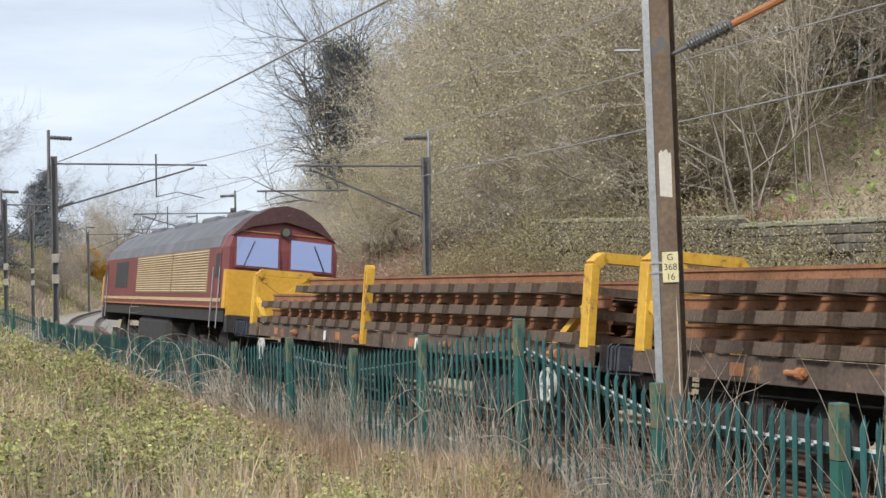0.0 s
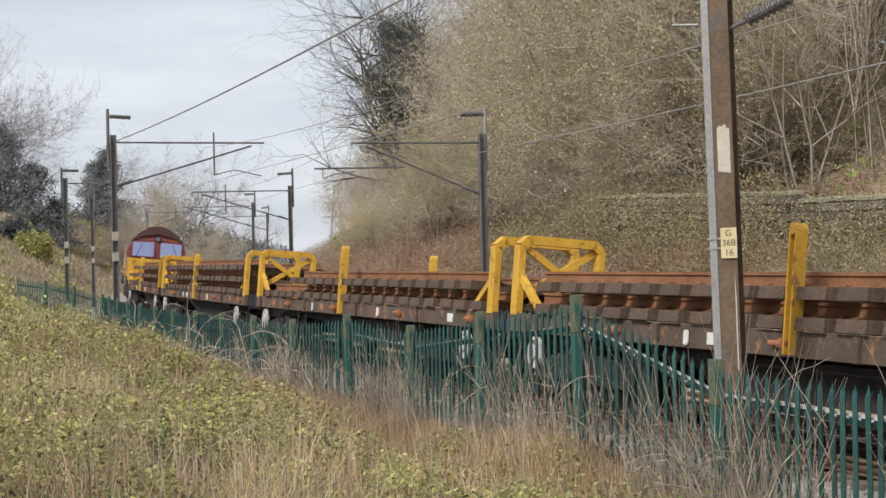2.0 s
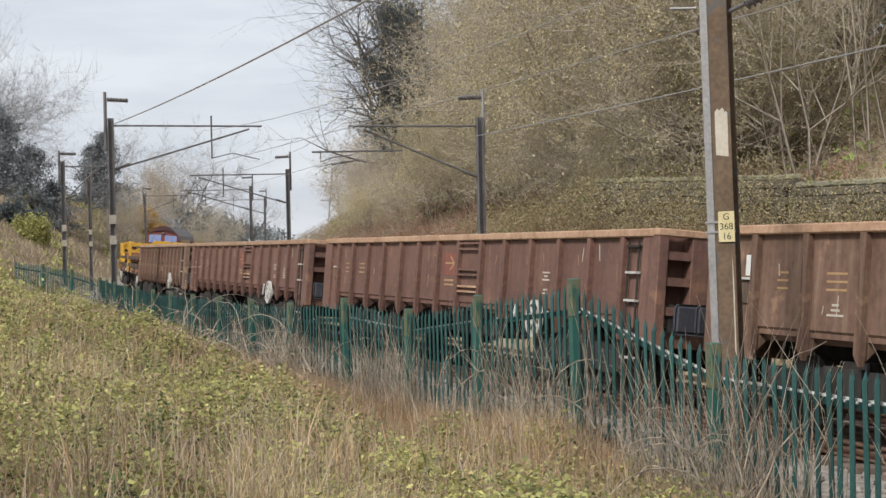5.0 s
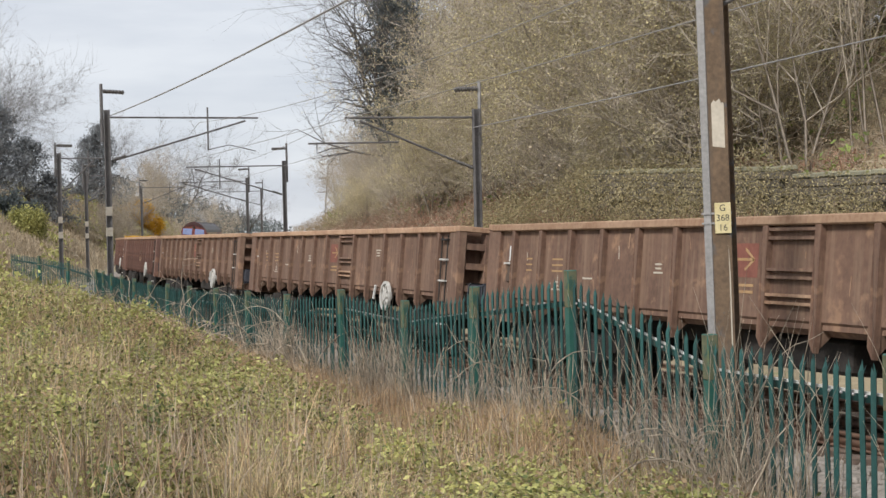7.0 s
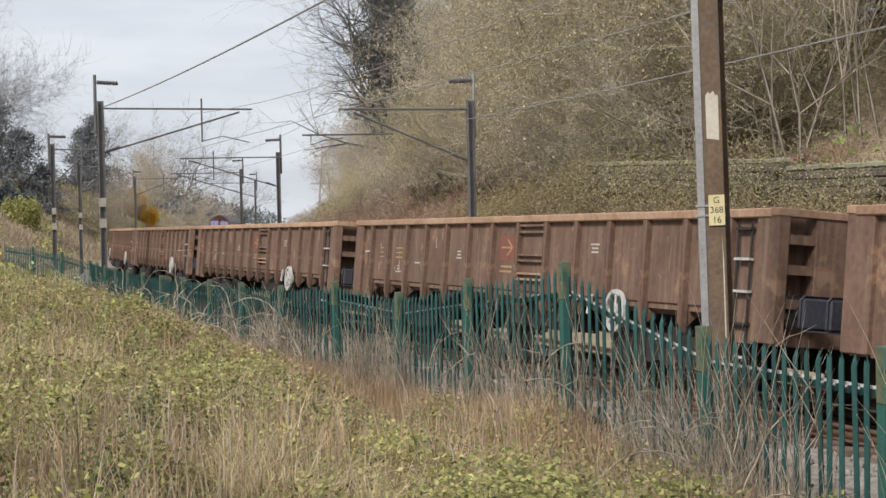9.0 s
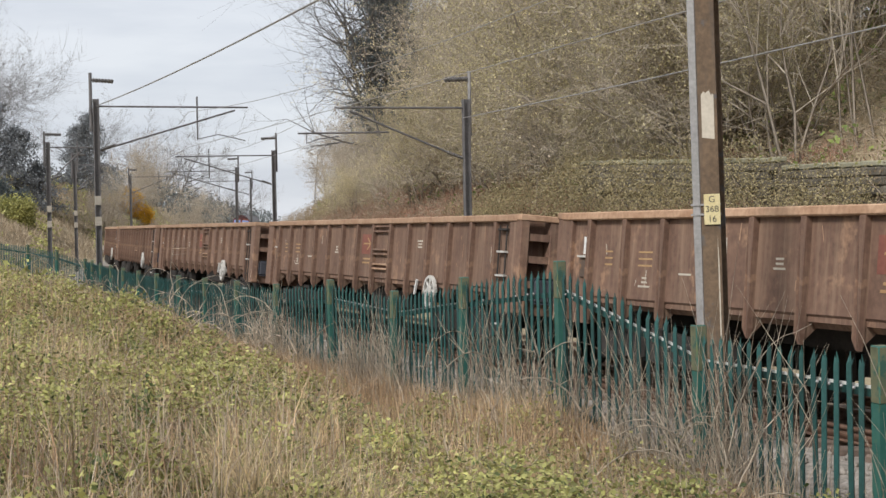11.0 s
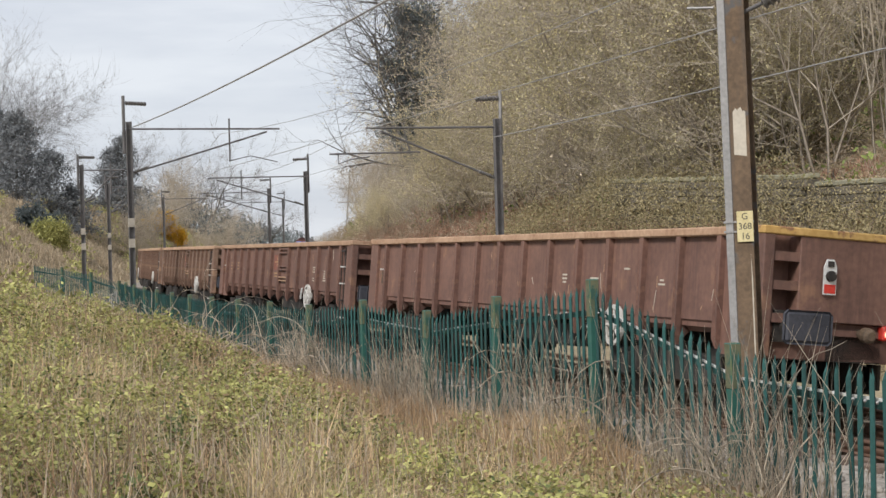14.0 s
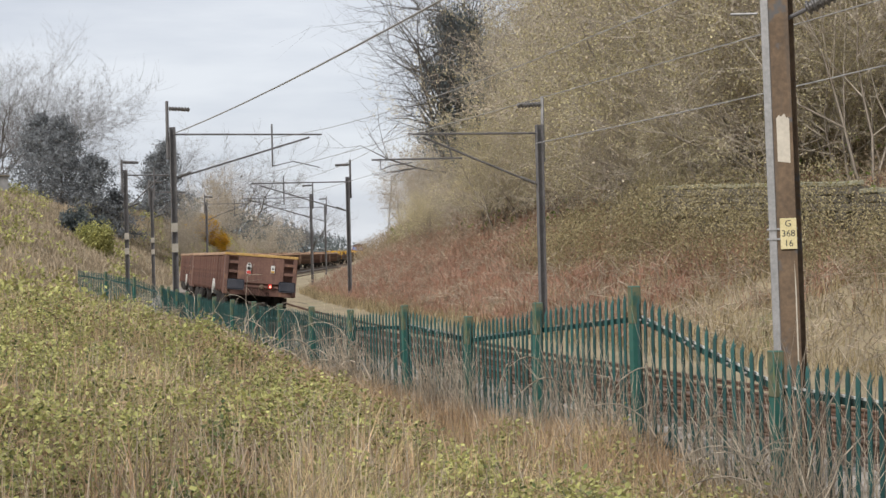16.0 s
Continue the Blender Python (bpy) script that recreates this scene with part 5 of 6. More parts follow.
def make_tree(seed, height, label, stems=1, spread=0.35, kids=(2, 2, 2), levels=3, bud=None, bud_size=0.05, buds_per=1, bud_spread=0.08, bark=None, twig=None, lift=0.08, trunk_r=0.14, bend=0.25, group=""):
    g = Growth(seed, 0.011)
    r = g.r
    for k in range(stems):
        d = np.array([r.normal(0, spread), r.normal(0, spread), 1.0])
        d /= np.linalg.norm(d)
        base = np.array([r.normal(0, 0.25 * (stems > 1)), r.normal(0, 0.25 * (stems > 1)), -0.5])
        g.branch(base, d, height * r.uniform(0.75, 1.0), trunk_r * r.uniform(0.7, 1.0), 0, levels, kids, bend, lift, 6)
    thick = [s for s in g.seg if s[2] > 0.035]
    thin = [s for s in g.seg if s[2] <= 0.035]
    tree = empty("tree", Matrix.Identity(4), label, "tree", group)
    g.seg = thick
    from_arrays("trunk", *g.wood(), bark or M_BARK, tree)
    g.seg = thin
    from_arrays("crown", *g.wood(), twig or M_TWIG, tree)
    if bud:
        v, f = leaf_quads(np.array(g.tips), r, bud_size, bud_spread, buds_per)
        from_arrays("foliage", v, f, bud, tree)
    return tree


def ground_at(x, y):
    return float(ground_z(np.array([x]), np.array([y]))[0])


def plant(kinds, places, r, scale=(0.85, 1.2)):
    """First use of each kind is the tree itself, later ones are copies."""
    used = set()
    for k, x, y, *more in places:
        m = pose(x, y, ground_at(x, y) - 0.1, r.uniform(-4, 4), r.uniform(-4, 4), r.uniform(0, 360))
        tree = kinds[k]
        if k in used:
            tree = copy_thing(tree, m)
        else:
            used.add(k)
            tree.matrix_basis = m
        s = more[0] if more else r.uniform(*scale)
        tree.scale = (s, s, s * r.uniform(0.9, 1.1))


def make_woods():
    r = random.Random(8)
    W = "trees on the wooded bank"
    kinds = [
        make_tree(1, 6.5, "many-stemmed sallow with olive spring buds", 5, 0.42, (2, 2, 2), 3, M_BUD, 0.046, 4, 0.09, trunk_r=0.10, group=W),
        make_tree(2, 7.0, "spreading sallow with tan catkins", 4, 0.45, (2, 2, 2), 3, M_BUDBROWN, 0.038, 3, 0.08, trunk_r=0.10, group=W),
        make_tree(3, 8.5, "bare brown tree with fine twigs", 3, 0.18, (2, 2, 2), 3, M_BUDBROWN, 0.034, 2, 0.08, trunk_r=0.09, group=W),
        make_tree(4, 9.5, "slender straight saplings with few buds", 4, 0.09, (1, 2, 2), 3, M_BUDBROWN, 0.034, 2, 0.08, trunk_r=0.062, lift=0.14, bend=0.16, group=W),
        make_tree(5, 7.5, "budding yellow-olive tree on the bank", 4, 0.38, (2, 2, 2), 3, M_BUD, 0.046, 4, 0.09, trunk_r=0.11, group=W),
    ]
    places = []
    s = -22.0
    while s < 118:
        for u in (16.5, 20.5, 25.5, 31.5):
            ss, uu = s + r.uniform(-2.2, 2.2), u + r.uniform(-1.8, 1.8)
            if uu < 18.5 and (ss < 22 or ss > 66):
                uu += 3.0
            p = on_track(ss, uu, 0, False)
            az = p.x / max(p.y, 1)
            if p.y < 20 or az > 0.42 or az < (0.032 if p.y < 100 else -0.004):
                continue
            near = ss < 24
            k = r.choice((2, 3, 3, 2, 3)) if near else r.choice((0, 1, 4, 0, 4, 2, 1))
            places.append((k, p.x, p.y))
        s += 4.2 if s < 24 else 3.1 if s < 60 else 5.0
    # thin saplings crowded behind the old wall
    for i in range(70):
        p = on_track(r.uniform(-20, 34), r.uniform(15.0, 31.0), 0, False)
        if 0.06 < p.x / max(p.y, 1) < 0.50 and p.y > 19:
            places.append((r.choice((3, 3, 2)), p.x, p.y, r.uniform(0.7, 1.05)))
    # low sallows that hang over the slope and the end of the wall
    for i in range(13):
        p = on_track(25 + 2.9 * i + r.uniform(-1, 1), 14.6 + r.uniform(-0.9, 1.4), 0, False)
        places.append((r.choice((0, 4, 1, 0)), p.x, p.y, r.uniform(0.5, 0.78)))
    # shrubs on the slope below the ivy-clad tree
    for k, x, y, sc in ((2, -3, 88, 0.42), (4, -4.5, 92, 0.34), (1, -2, 84, 0.45), (0, -5.5, 98, 0.36), (4, -0.8, 80, 0.5), (2, -6.5, 106, 0.4), (2, -3.6, 96, 0.42), (1, 0.5, 76, 0.5), (2, -7.2, 112, 0.4), (2, -5.0, 103, 0.42)):
        places.append((k, x, y, sc))
    # tall rank at the crest that closes the skyline
    for i in range(26):
        ss = -20 + i * 5.2
        p = on_track(ss + r.uniform(-1.5, 1.5), 38 + r.uniform(-3, 5), 0, False)
        if p.x / max(p.y, 1) > (0.032 if p.y < 100 else 0.0) and p.y > 15:
            places.append((r.choice((2, 3)), p.x, p.y, r.uniform(1.2, 1.5)))
    plant(kinds, places, r)


make_woods()


def make_ivy_tree():
    """Old tree with an ivy-clad crown and bare limbs reaching over the line."""
    x, y = -2.5, 98.0
    tree = empty("ivy_clad_tree", pose(x, y, ground_at(x, y) - 0.2), "tall old tree thickly clad in dark ivy, bare limbs outside", "tree", "trees on the wooded bank")
    g = Growth(41)
    r = g.r
    for k, (dx, dy, h, rad) in enumerate(((0.0, 0, 14.0, 0.32), (0.2, 0.1, 12, 0.2), (-0.16, 0, 12, 0.18), (0.3, 0.2, 13, 0.2))):
        d = np.array([dx, dy, 1.0])
        g.branch(np.array([0.0, 0, -0.4]), d / np.linalg.norm(d), h, rad, 0, 3, (2, 2, 2), 0.22, 0.06, 7)
    for z, dx in ((5.5, -1.0), (7.0, -0.9), (8.5, -1.0), (10.5, -0.8), (12.5, -0.6)):
        d = np.array([dx, r.normal(0, 0.2), 0.25])
        g.branch(np.array([-0.2, 0, z]), d / np.linalg.norm(d), 4.4, 0.10, 1, 3, (2, 2, 2), 0.35, 0.02, 5)
    # ivy in overlapping clumps round the stems, thickest halfway up
    inner = []
    for k in range(46):
        z = r.uniform(3.0, 12.6)
        w = 1.9 * math.sin(math.pi * min(1, max(0.12, (z - 1.5) / 12.5)))
        c = np.array([r.uniform(-w, w) - 0.5, r.uniform(-w, w), z])
        inner.append(c + r.normal(0, 1, (150, 3)) * np.array([0.42, 0.42, 0.5]))
    inner = np.concatenate(inner)
    from_arrays("trunk", *g.wood(), M_GREYBARK, tree)
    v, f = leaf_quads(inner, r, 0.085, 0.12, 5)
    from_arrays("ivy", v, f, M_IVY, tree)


M_GREYBARK = mat("grey_bark", (0.075, 0.07, 0.065), (0.17, 0.155, 0.14), 2, 0.95, bump=0.3)
make_ivy_tree()


def make_left_trees():
    r = random.Random(17)
    L = "trees beyond the opposite bank"
    bare = make_tree(51, 13, "tall bare grey tree with fine upright twigs", 2, 0.16, (2, 3, 3), 3, None, bark=M_GREYBARK, twig=M_GREYTWIG, trunk_r=0.24, lift=0.10, group=L)
    round_bare = make_tree(52, 9, "rounded bare tree against the sky", 3, 0.34, (2, 2, 3), 3, None, bark=M_GREYBARK, twig=M_GREYTWIG, trunk_r=0.20, lift=0.07, group=L)
    small = make_tree(53, 5.5, "small bare brown shrub tree", 4, 0.4, (2, 2, 2), 3, M_BUDBROWN, 0.06, 1, 0.1, trunk_r=0.09, group=L)
    plant([bare, round_bare, small], [
        (0, -53, 160, 1.0), (0, -57, 170, 1.1), (0, -62, 175, 1.1), (0, -51.5, 172, 0.95), (0, -48.5, 168, 0.8), (1, -46, 160, 0.9),
        (1, -43.5, 258, 1.35), (1, -47, 268, 1.2), (0, -45, 205, 0.7), (1, -38, 300, 1.2),
        (2, -31, 150, 0.8), (2, -36, 176, 0.9), (2, -33, 210, 1.0), (2, -40, 230, 1.1), (2, -36, 250, 1.0), (2, -44, 240, 1.3),
        (2, 4, 128, 1.0), (2, -3, 140, 1.0), (2, -6, 152, 1.0), (2, -8, 170, 1.1), (2, -10, 190, 1.1), (2, 0, 112, 1.0), (2, -11, 215, 1.2)], r)
    # dark evergreens, distance haze mixed into their needle colour
    for x, y, h, w, seed, label in ((-40.6, 141, 8.6, 5.2, 61, "broad dark evergreen on the bank top"), (-44.0, 146, 8.4, 5.0, 65, "tall dark evergreen on the bank top"), (-37.6, 141, 6.4, 4.2, 66, "low dark evergreen shrub tree"), (-35.6, 142, 4.6, 3.2, 67, "low dark evergreen at the hedge end"), (-41.6, 190, 10.5, 4.6, 62, "dark pointed conifer on the bank"), (-44.5, 196, 8.5, 3.6, 63, "smaller dark pointed conifer")):
        tree = empty("evergreen_tree", pose(x, y, ground_at(x, y) - 0.2, 0, 0, 40 * seed), label, "tree", L)
        g = Growth(seed)
        rr = g.r
        g.seg.append((np.array([0.0, 0, 0]), np.array([0.0, 0, h * 0.96]), 0.2, 0.03))
        pts = []
        for k in range(int(h * 13)):
            z = h * (0.06 + 0.92 * k / (h * 13))
            reach = w * (1 - z / h) ** 0.6 * rr.uniform(0.55, 1.1) + 0.15
            a = rr.uniform(0, 6.28)
            e = np.array([math.cos(a) * reach, math.sin(a) * reach, z - 0.12 * reach + rr.normal(0, 0.12)])
            g.seg.append((np.array([0, 0, z]), e, 0.03, 0.01))
            for f in np.linspace(0.25, 1, 6):
                pts.append(np.array([0, 0, z]) * (1 - f) + e * f)
        from_arrays("trunk", *g.wood(), M_GREYBARK, tree)
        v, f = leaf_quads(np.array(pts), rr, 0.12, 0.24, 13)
        from_arrays("crown", v, f, M_HAZYCONIFER, tree)
    # flowering gorse clump and dark holly on the slope
    for x, y, h, w, m, seed, label in ((-39.0, 198, 2.0, 1.6, M_GORSE, 71, "gorse bush in orange-yellow flower"), (-37.2, 200, 1.3, 1.8, M_GORSE, 74, "low gorse bush in yellow flower"), (-32.6, 118, 1.5, 1.0, M_IVY, 72, "dark holly bush on the cutting slope"), (-31.0, 116, 1.0, 2.2, M_BRAMBLE, 73, "low green bush on the slope")):
        bush = empty("bush", pose(x, y, ground_at(x, y) - 0.1), label, "bush")
        g = Growth(seed)
        for k in range(7):
            d = np.array([g.r.normal(0, 0.5), g.r.normal(0, 0.5), 1.0])
            g.branch(np.array([0.0, 0, 0]), d / np.linalg.norm(d), h, 0.03, 1, 3, (2, 2, 2), 0.3, 0.02, 4)
        from_arrays("stem", *g.wood(), M_TWIG, bush)
        t = np.array(g.tips)
        v, f = leaf_quads(t, g.r, 0.09, 0.14 * w, 14)
        from_arrays("foliage", v, f, m, bush)


M_GORSE = leafy("gorse_flower", (0.55, 0.30, 0.02), (0.80, 0.50, 0.05))
make_left_trees()


def blades(x, y, z, r, height, width, lean, curl=0.5):
    """Tapering bent blades: two quads each."""
    n = len(x)
    h = height * r.uniform(0.5, 1.25, n)
    a = r.uniform(0, 6.283, n)
    l = np.abs(r.normal(0, lean, n))
    dx, dy = np.cos(a) * l, np.sin(a) * l
    t = r.uniform(0, 6.283, n)
    wx, wy = np.cos(t) * width / 2, np.sin(t) * width / 2
    p0 = np.stack([x, y, z - 0.03], 1)
    p1 = p0 + np.stack([dx * h * 0.4, dy * h * 0.4, h * 0.6], 1)
    p2 = p0 + np.stack([dx * h * (0.8 + curl), dy * h * (0.8 + curl), h * (1.0 - 0.25 * np.minimum(l, 1.5))], 1)
    w = np.stack([wx, wy, 0 * wx], 1)
    v = np.stack([p0 - w, p0 + w, p1 - w * 0.8, p1 + w * 0.8, p2 - w * 0.15, p2 + w * 0.15], 1).reshape(-1, 3)
    i = 6 * np.arange(n)
    f = np.concatenate([np.stack([i, i + 1, i + 3, i + 2], 1), np.stack([i + 2, i + 3, i + 5, i + 4], 1)])
    return v, f


def meadow_points(n, r, d0, d1, power=1.0, gap=0.18):
    """Random places on the camera's side of the fence, denser near the eye."""
    d = d0 * (d1 / d0) ** (r.uniform(0, 1, n) ** power)
    az = r.uniform(-0.40, 0.36, n)
    x, y = d * az, d
    s, u = su_of(x, y)
    keep = (u < -3.05 - gap)
    return x[keep], y[keep], s[keep], u[keep], d[keep]


def thicket(x, y):
    """Height of the bramble mounds over the ground."""
    return 0.18 + 0.46 * np.clip(0.45 + 0.6 * lumps(x, y, 3.6, 31) + 0.35 * lumps(x, y, 1.3, 33), 0, 1.35)


def make_meadow():
    r = np.random.RandomState(3)
    # straw, thick in drifts
    x, y, s, u, d = meadow_points(150000, r, 5.0, 75, 0.9)
    k = lumps(x, y, 3.0, 9) + 0.5 * lumps(x, y, 1.1, 10) + 0.35 * r.normal(0, 1, len(x)) > 0.0
    x, y, d = x[k], y[k], d[k]
    v, f = blades(x, y, ground_z(x, y), r, 0.56 + 0.16 * lumps(x, y, 4, 12), 0.005 + 0.0004 * d, 0.6)
    tagged(from_arrays("straw_grass", v, f, M_STRAW), "tangled dry straw-coloured meadow grass", "grass", kind="stuff")
    # green grass
    x, y, s, u, d = meadow_points(60000, r, 5.0, 60, 0.9)
    k = lumps(x, y, 2.2, 21) + 0.4 * r.normal(0, 1, len(x)) > 0.1
    x, y, d = x[k], y[k], d[k]
    v, f = blades(x, y, ground_z(x, y), r, 0.34, 0.007 + 0.0004 * d, 0.5)
    tagged(from_arrays("green_grass", v, f, M_GRASS), "fresh green grass among the straw", "grass", kind="stuff")
    # bramble mounds: leaves in sprays over their surface, in three tones; the dark tone paints inner shade
    for n, seed, m, low, off, name, label in ((54000, 1, M_BRAMBLE, 0.66, -0.55, "bramble_leaves", "yellow-green bramble leaves in low mounds"), (13000, 2, M_BRAMBLEDARK, 0.4, -0.15, "shaded_bramble_leaves", "dark green bramble leaves painting the shade inside the mounds"), (13000, 3, M_BROWNLEAF, 0.5, 0.1, "withered_leaves", "withered brown leaves among the brambles")):
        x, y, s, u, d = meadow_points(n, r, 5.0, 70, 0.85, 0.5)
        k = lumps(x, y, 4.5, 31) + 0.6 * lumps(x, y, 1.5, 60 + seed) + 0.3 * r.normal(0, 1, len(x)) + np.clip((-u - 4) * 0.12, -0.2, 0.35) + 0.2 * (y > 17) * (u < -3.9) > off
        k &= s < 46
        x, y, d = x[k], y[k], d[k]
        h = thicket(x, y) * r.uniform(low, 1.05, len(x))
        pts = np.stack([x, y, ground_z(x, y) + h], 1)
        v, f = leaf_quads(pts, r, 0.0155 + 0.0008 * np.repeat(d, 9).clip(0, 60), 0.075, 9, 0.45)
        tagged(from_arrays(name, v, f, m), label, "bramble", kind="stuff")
    # twig tangle through the mounds
    x, y, s, u, d = meadow_points(26000, r, 5.0, 55, 0.9, 0.3)
    n = len(x)
    a = np.stack([x, y, ground_z(x, y) + thicket(x, y) * r.uniform(0.1, 1.0, n)], 1)
    dr = r.normal(0, 1, (n, 3)) * np.array([1, 1, 0.55])
    b = a + dr / np.linalg.norm(dr, axis=1)[:, None] * r.uniform(0.12, 0.45, n)[:, None]
    g = Growth(5)
    rad = 0.0022 + 0.00016 * d
    g.seg = list(zip(a, b, rad, rad * 0.6))
    tagged(from_arrays("bramble_twigs", *g.wood(), M_TANGLE), "tangled brown bramble stems in the mounds", "bramble", kind="stuff")
    # brown dead stems through the meadow
    x, y, s, u, d = meadow_points(13000, r, 5.0, 60, 0.9)
    v, f = blades(x, y, ground_z(x, y), r, 0.80, 0.005 + 0.0003 * d, 0.3, 0.3)
    tagged(from_arrays("dead_stems", v, f, M_CANE), "thin dead brown stems standing in the meadow", "dead stems", kind="stuff")
    # warm buff stems in drifts
    x, y, s, u, d = meadow_points(26000, r, 5.0, 60, 0.9)
    k = lumps(x, y, 2.6, 91) + 0.5 * lumps(x, y, 0.9, 92) + 0.3 * r.normal(0, 1, len(x)) > 0.1
    v, f = blades(x[k], y[k], ground_z(x[k], y[k]), r, 0.72, 0.007 + 0.0004 * d[k], 0.28, 0.3)
    tagged(from_arrays("buff_stems", v, f, M_BUFF), "drifts of pinkish-buff dead stems in the meadow", "dead stems", kind="stuff")
    # small dark evergreen seedlings
    for x, y, h in ((-2.55, 13.2, 0.62), (-6.1, 19.0, 0.5), (0.35, 8.3, 0.28), (-1.9, 8.6, 0.3)):
        bush = empty("holly_seedling", pose(x, y, ground_at(x, y)), "small dark evergreen seedling in the brambles", "bush")
        g = Growth(int(h * 100))
        for k in range(6):
            dd = np.array([g.r.normal(0, 0.2), g.r.normal(0, 0.2), 1.0])
            g.branch(np.array([0.0, 0, 0]), dd / np.linalg.norm(dd), (h + 0.3) * g.r.uniform(0.5, 1), 0.006, 3, 3, (2, 2, 3), 0.2, 0.04, 7)
        from_arrays("stem", *g.wood(), M_TANGLE, bush)
        v, f = leaf_quads(np.array(g.tips), g.r, 0.028, 0.045, 7)
        from_arrays("foliage", v, f, M_BRAMBLEDARK, bush)


M_TANGLE = leafy("brown_bramble_stem", (0.20, 0.12, 0.075), (0.44, 0.31, 0.21))
make_meadow()


def make_canes():
    """Dead bramble and willowherb canes leaning on the fence."""
    g = Growth(77)
    r = g.r
    posts = [Vector(p) for p in fence_posts()]
    n = 0
    while n < 1750:
        k = r.randint(3, 11) if r.rand() < 0.68 else r.randint(9, 22)
        a, b = posts[k], posts[k + 1]
        dens = 1.0 if k < 14 else 0.6
        if r.rand() > dens:
            continue
        p = a + (b - a) * r.rand()
        d = (b - a)
        side = Vector((-d.y, d.x, 0)).normalized()
        if math.sin(p.y * 1.9 + p.x * 1.3) + 0.7 * math.sin(p.y * 4.7 + 1.0) < r.normal(0, 0.5):
            continue
        off = abs(r.normal(0, 0.22)) + 0.05
        x, y = p.x + side.x * off, p.y + side.y * off
        z = ground_at(x, y)
        h = r.uniform(0.4, 1.25) * (0.75 + 0.35 * math.sin(p.y * 2.1 + p.x))
        dd = np.array([r.normal(0, 0.17), r.normal(0, 0.17), 1.0])
        q = np.array([x, y, z - 0.05])
        steps = 6
        droop = r.uniform(0.0, 0.08)
        rad = r.uniform(0.0035, 0.007) * (1 + 0.02 * y)
        for i in range(steps):
            dd = dd / np.linalg.norm(dd)
            e = q + dd * h / steps
            g.seg.append((q, e, rad * (1 - 0.1 * i), rad * (1 - 0.1 * (i + 1))))
            if i > 1 and r.rand() < 0.4:
                t = dd + r.normal(0, 0.6, 3)
                t /= np.linalg.norm(t)
                g.seg.append((e, e + t * r.uniform(0.1, 0.35), rad * 0.6, rad * 0.25))
            q = e
            dd = dd + np.array([r.normal(0, 0.10), r.normal(0, 0.10), -droop * i * 0.28])
        n += 1
    tagged(from_arrays("dead_canes", *g.wood(), M_CANE), "pale dead canes tangled along the fence", "dead canes", kind="stuff")
    # long arching canes that loop over the fence head
    g = Growth(78)
    r = g.r
    for n in range(96):
        k = r.choice((10, 11, 12, 13, 14, 15, 16, 17, 18, 13, 15, 5, 5, 6, 7, 20, 21))
        p = posts[k] + (posts[k + 1] - posts[k]) * r.rand()
        q = np.array([p.x - 0.35, p.y - 0.1, p.z - 1.1])
        dd = np.array([r.normal(0, 0.45), r.normal(0, 0.3), 1.0])
        L = r.uniform(1.4, 2.4) if k > 8 else r.uniform(0.9, 1.5)
        rad = 0.007 + 0.0002 * p.y
        for i in range(11):
            dd = dd / np.linalg.norm(dd)
            e = q + dd * L / 11
            g.seg.append((q, e, rad * (1 - 0.06 * i), rad * (1 - 0.06 * (i + 1))))
            if i > 4 and r.rand() < 0.5:
                t = dd + r.normal(0, 0.7, 3)
                g.seg.append((e, e + t / np.linalg.norm(t) * r.uniform(0.1, 0.4), rad * 0.5, rad * 0.2))
            q = e
            dd = dd + np.array([r.normal(0, 0.12), r.normal(0, 0.12), -0.26])
    tagged(from_arrays("arching_canes", *g.wood(), M_PALECANE), "long pale bramble canes arching over the fence", "dead canes", kind="stuff")
    # forked upright canes before the nearest bays
    g = Growth(79, 0.004, (0.2, 0.6))
    r = g.r
    for n in range(660):
        k = r.randint(5, 12) if n < 500 else r.randint(4, 7)
        d = posts[k + 1] - posts[k]
        p = posts[k] + d * r.rand()
        side = Vector((-d.y, d.x, 0)).normalized()
        if math.sin(p.y * 1.9 + p.x * 1.3) + 0.7 * math.sin(p.y * 4.7 + 1.0) < r.normal(0.0, 0.4):
            continue
        off = r.uniform(0.06, 0.42)
        x, y = p.x + side.x * off, p.y + side.y * off
        dd = np.array([r.normal(0, 0.12), r.normal(0, 0.12), 1.0])
        g.branch(np.array([x, y, ground_at(x, y) - 0.05]), dd / np.linalg.norm(dd), r.uniform(0.7, 1.5) * (0.85 if k > 5 else 1.0), r.uniform(0.0045, 0.008), 2, 3, (1, 1, 1), 0.15, 0.07, 6)
    tagged(from_arrays("forked_canes", *g.wood(), M_PALECANE), "pale forked dead canes standing before the fence", "dead canes", kind="stuff")
    # dry orange-buff grass at the foot of the fence
    rr = np.random.RandomState(6)
    xs, ys = [], []
    for k in range(3, 16):
        a, b = posts[k], posts[k + 1]
        t = rr.uniform(0, 1, 2300)
        off = np.abs(rr.normal(0, 0.55, 2300)) + 0.04
        d = (b - a)
        side = Vector((-d.y, d.x, 0)).normalized()
        xs.append(a.x + d.x * t + side.x * off)
        ys.append(a.y + d.y * t + side.y * off)
    x, y = np.concatenate(xs), np.concatenate(ys)
    v, f = blades(x, y, ground_z(x, y), rr, 0.6, 0.010, 0.4)
    tagged(from_arrays("buff_grass", v, f, M_BUFF), "long dry buff grass at the fence foot", "grass", kind="stuff")


M_PALECANE = leafy("pale_grey_cane", (0.29, 0.24, 0.18), (0.60, 0.51, 0.395), island=0.5)
make_canes()


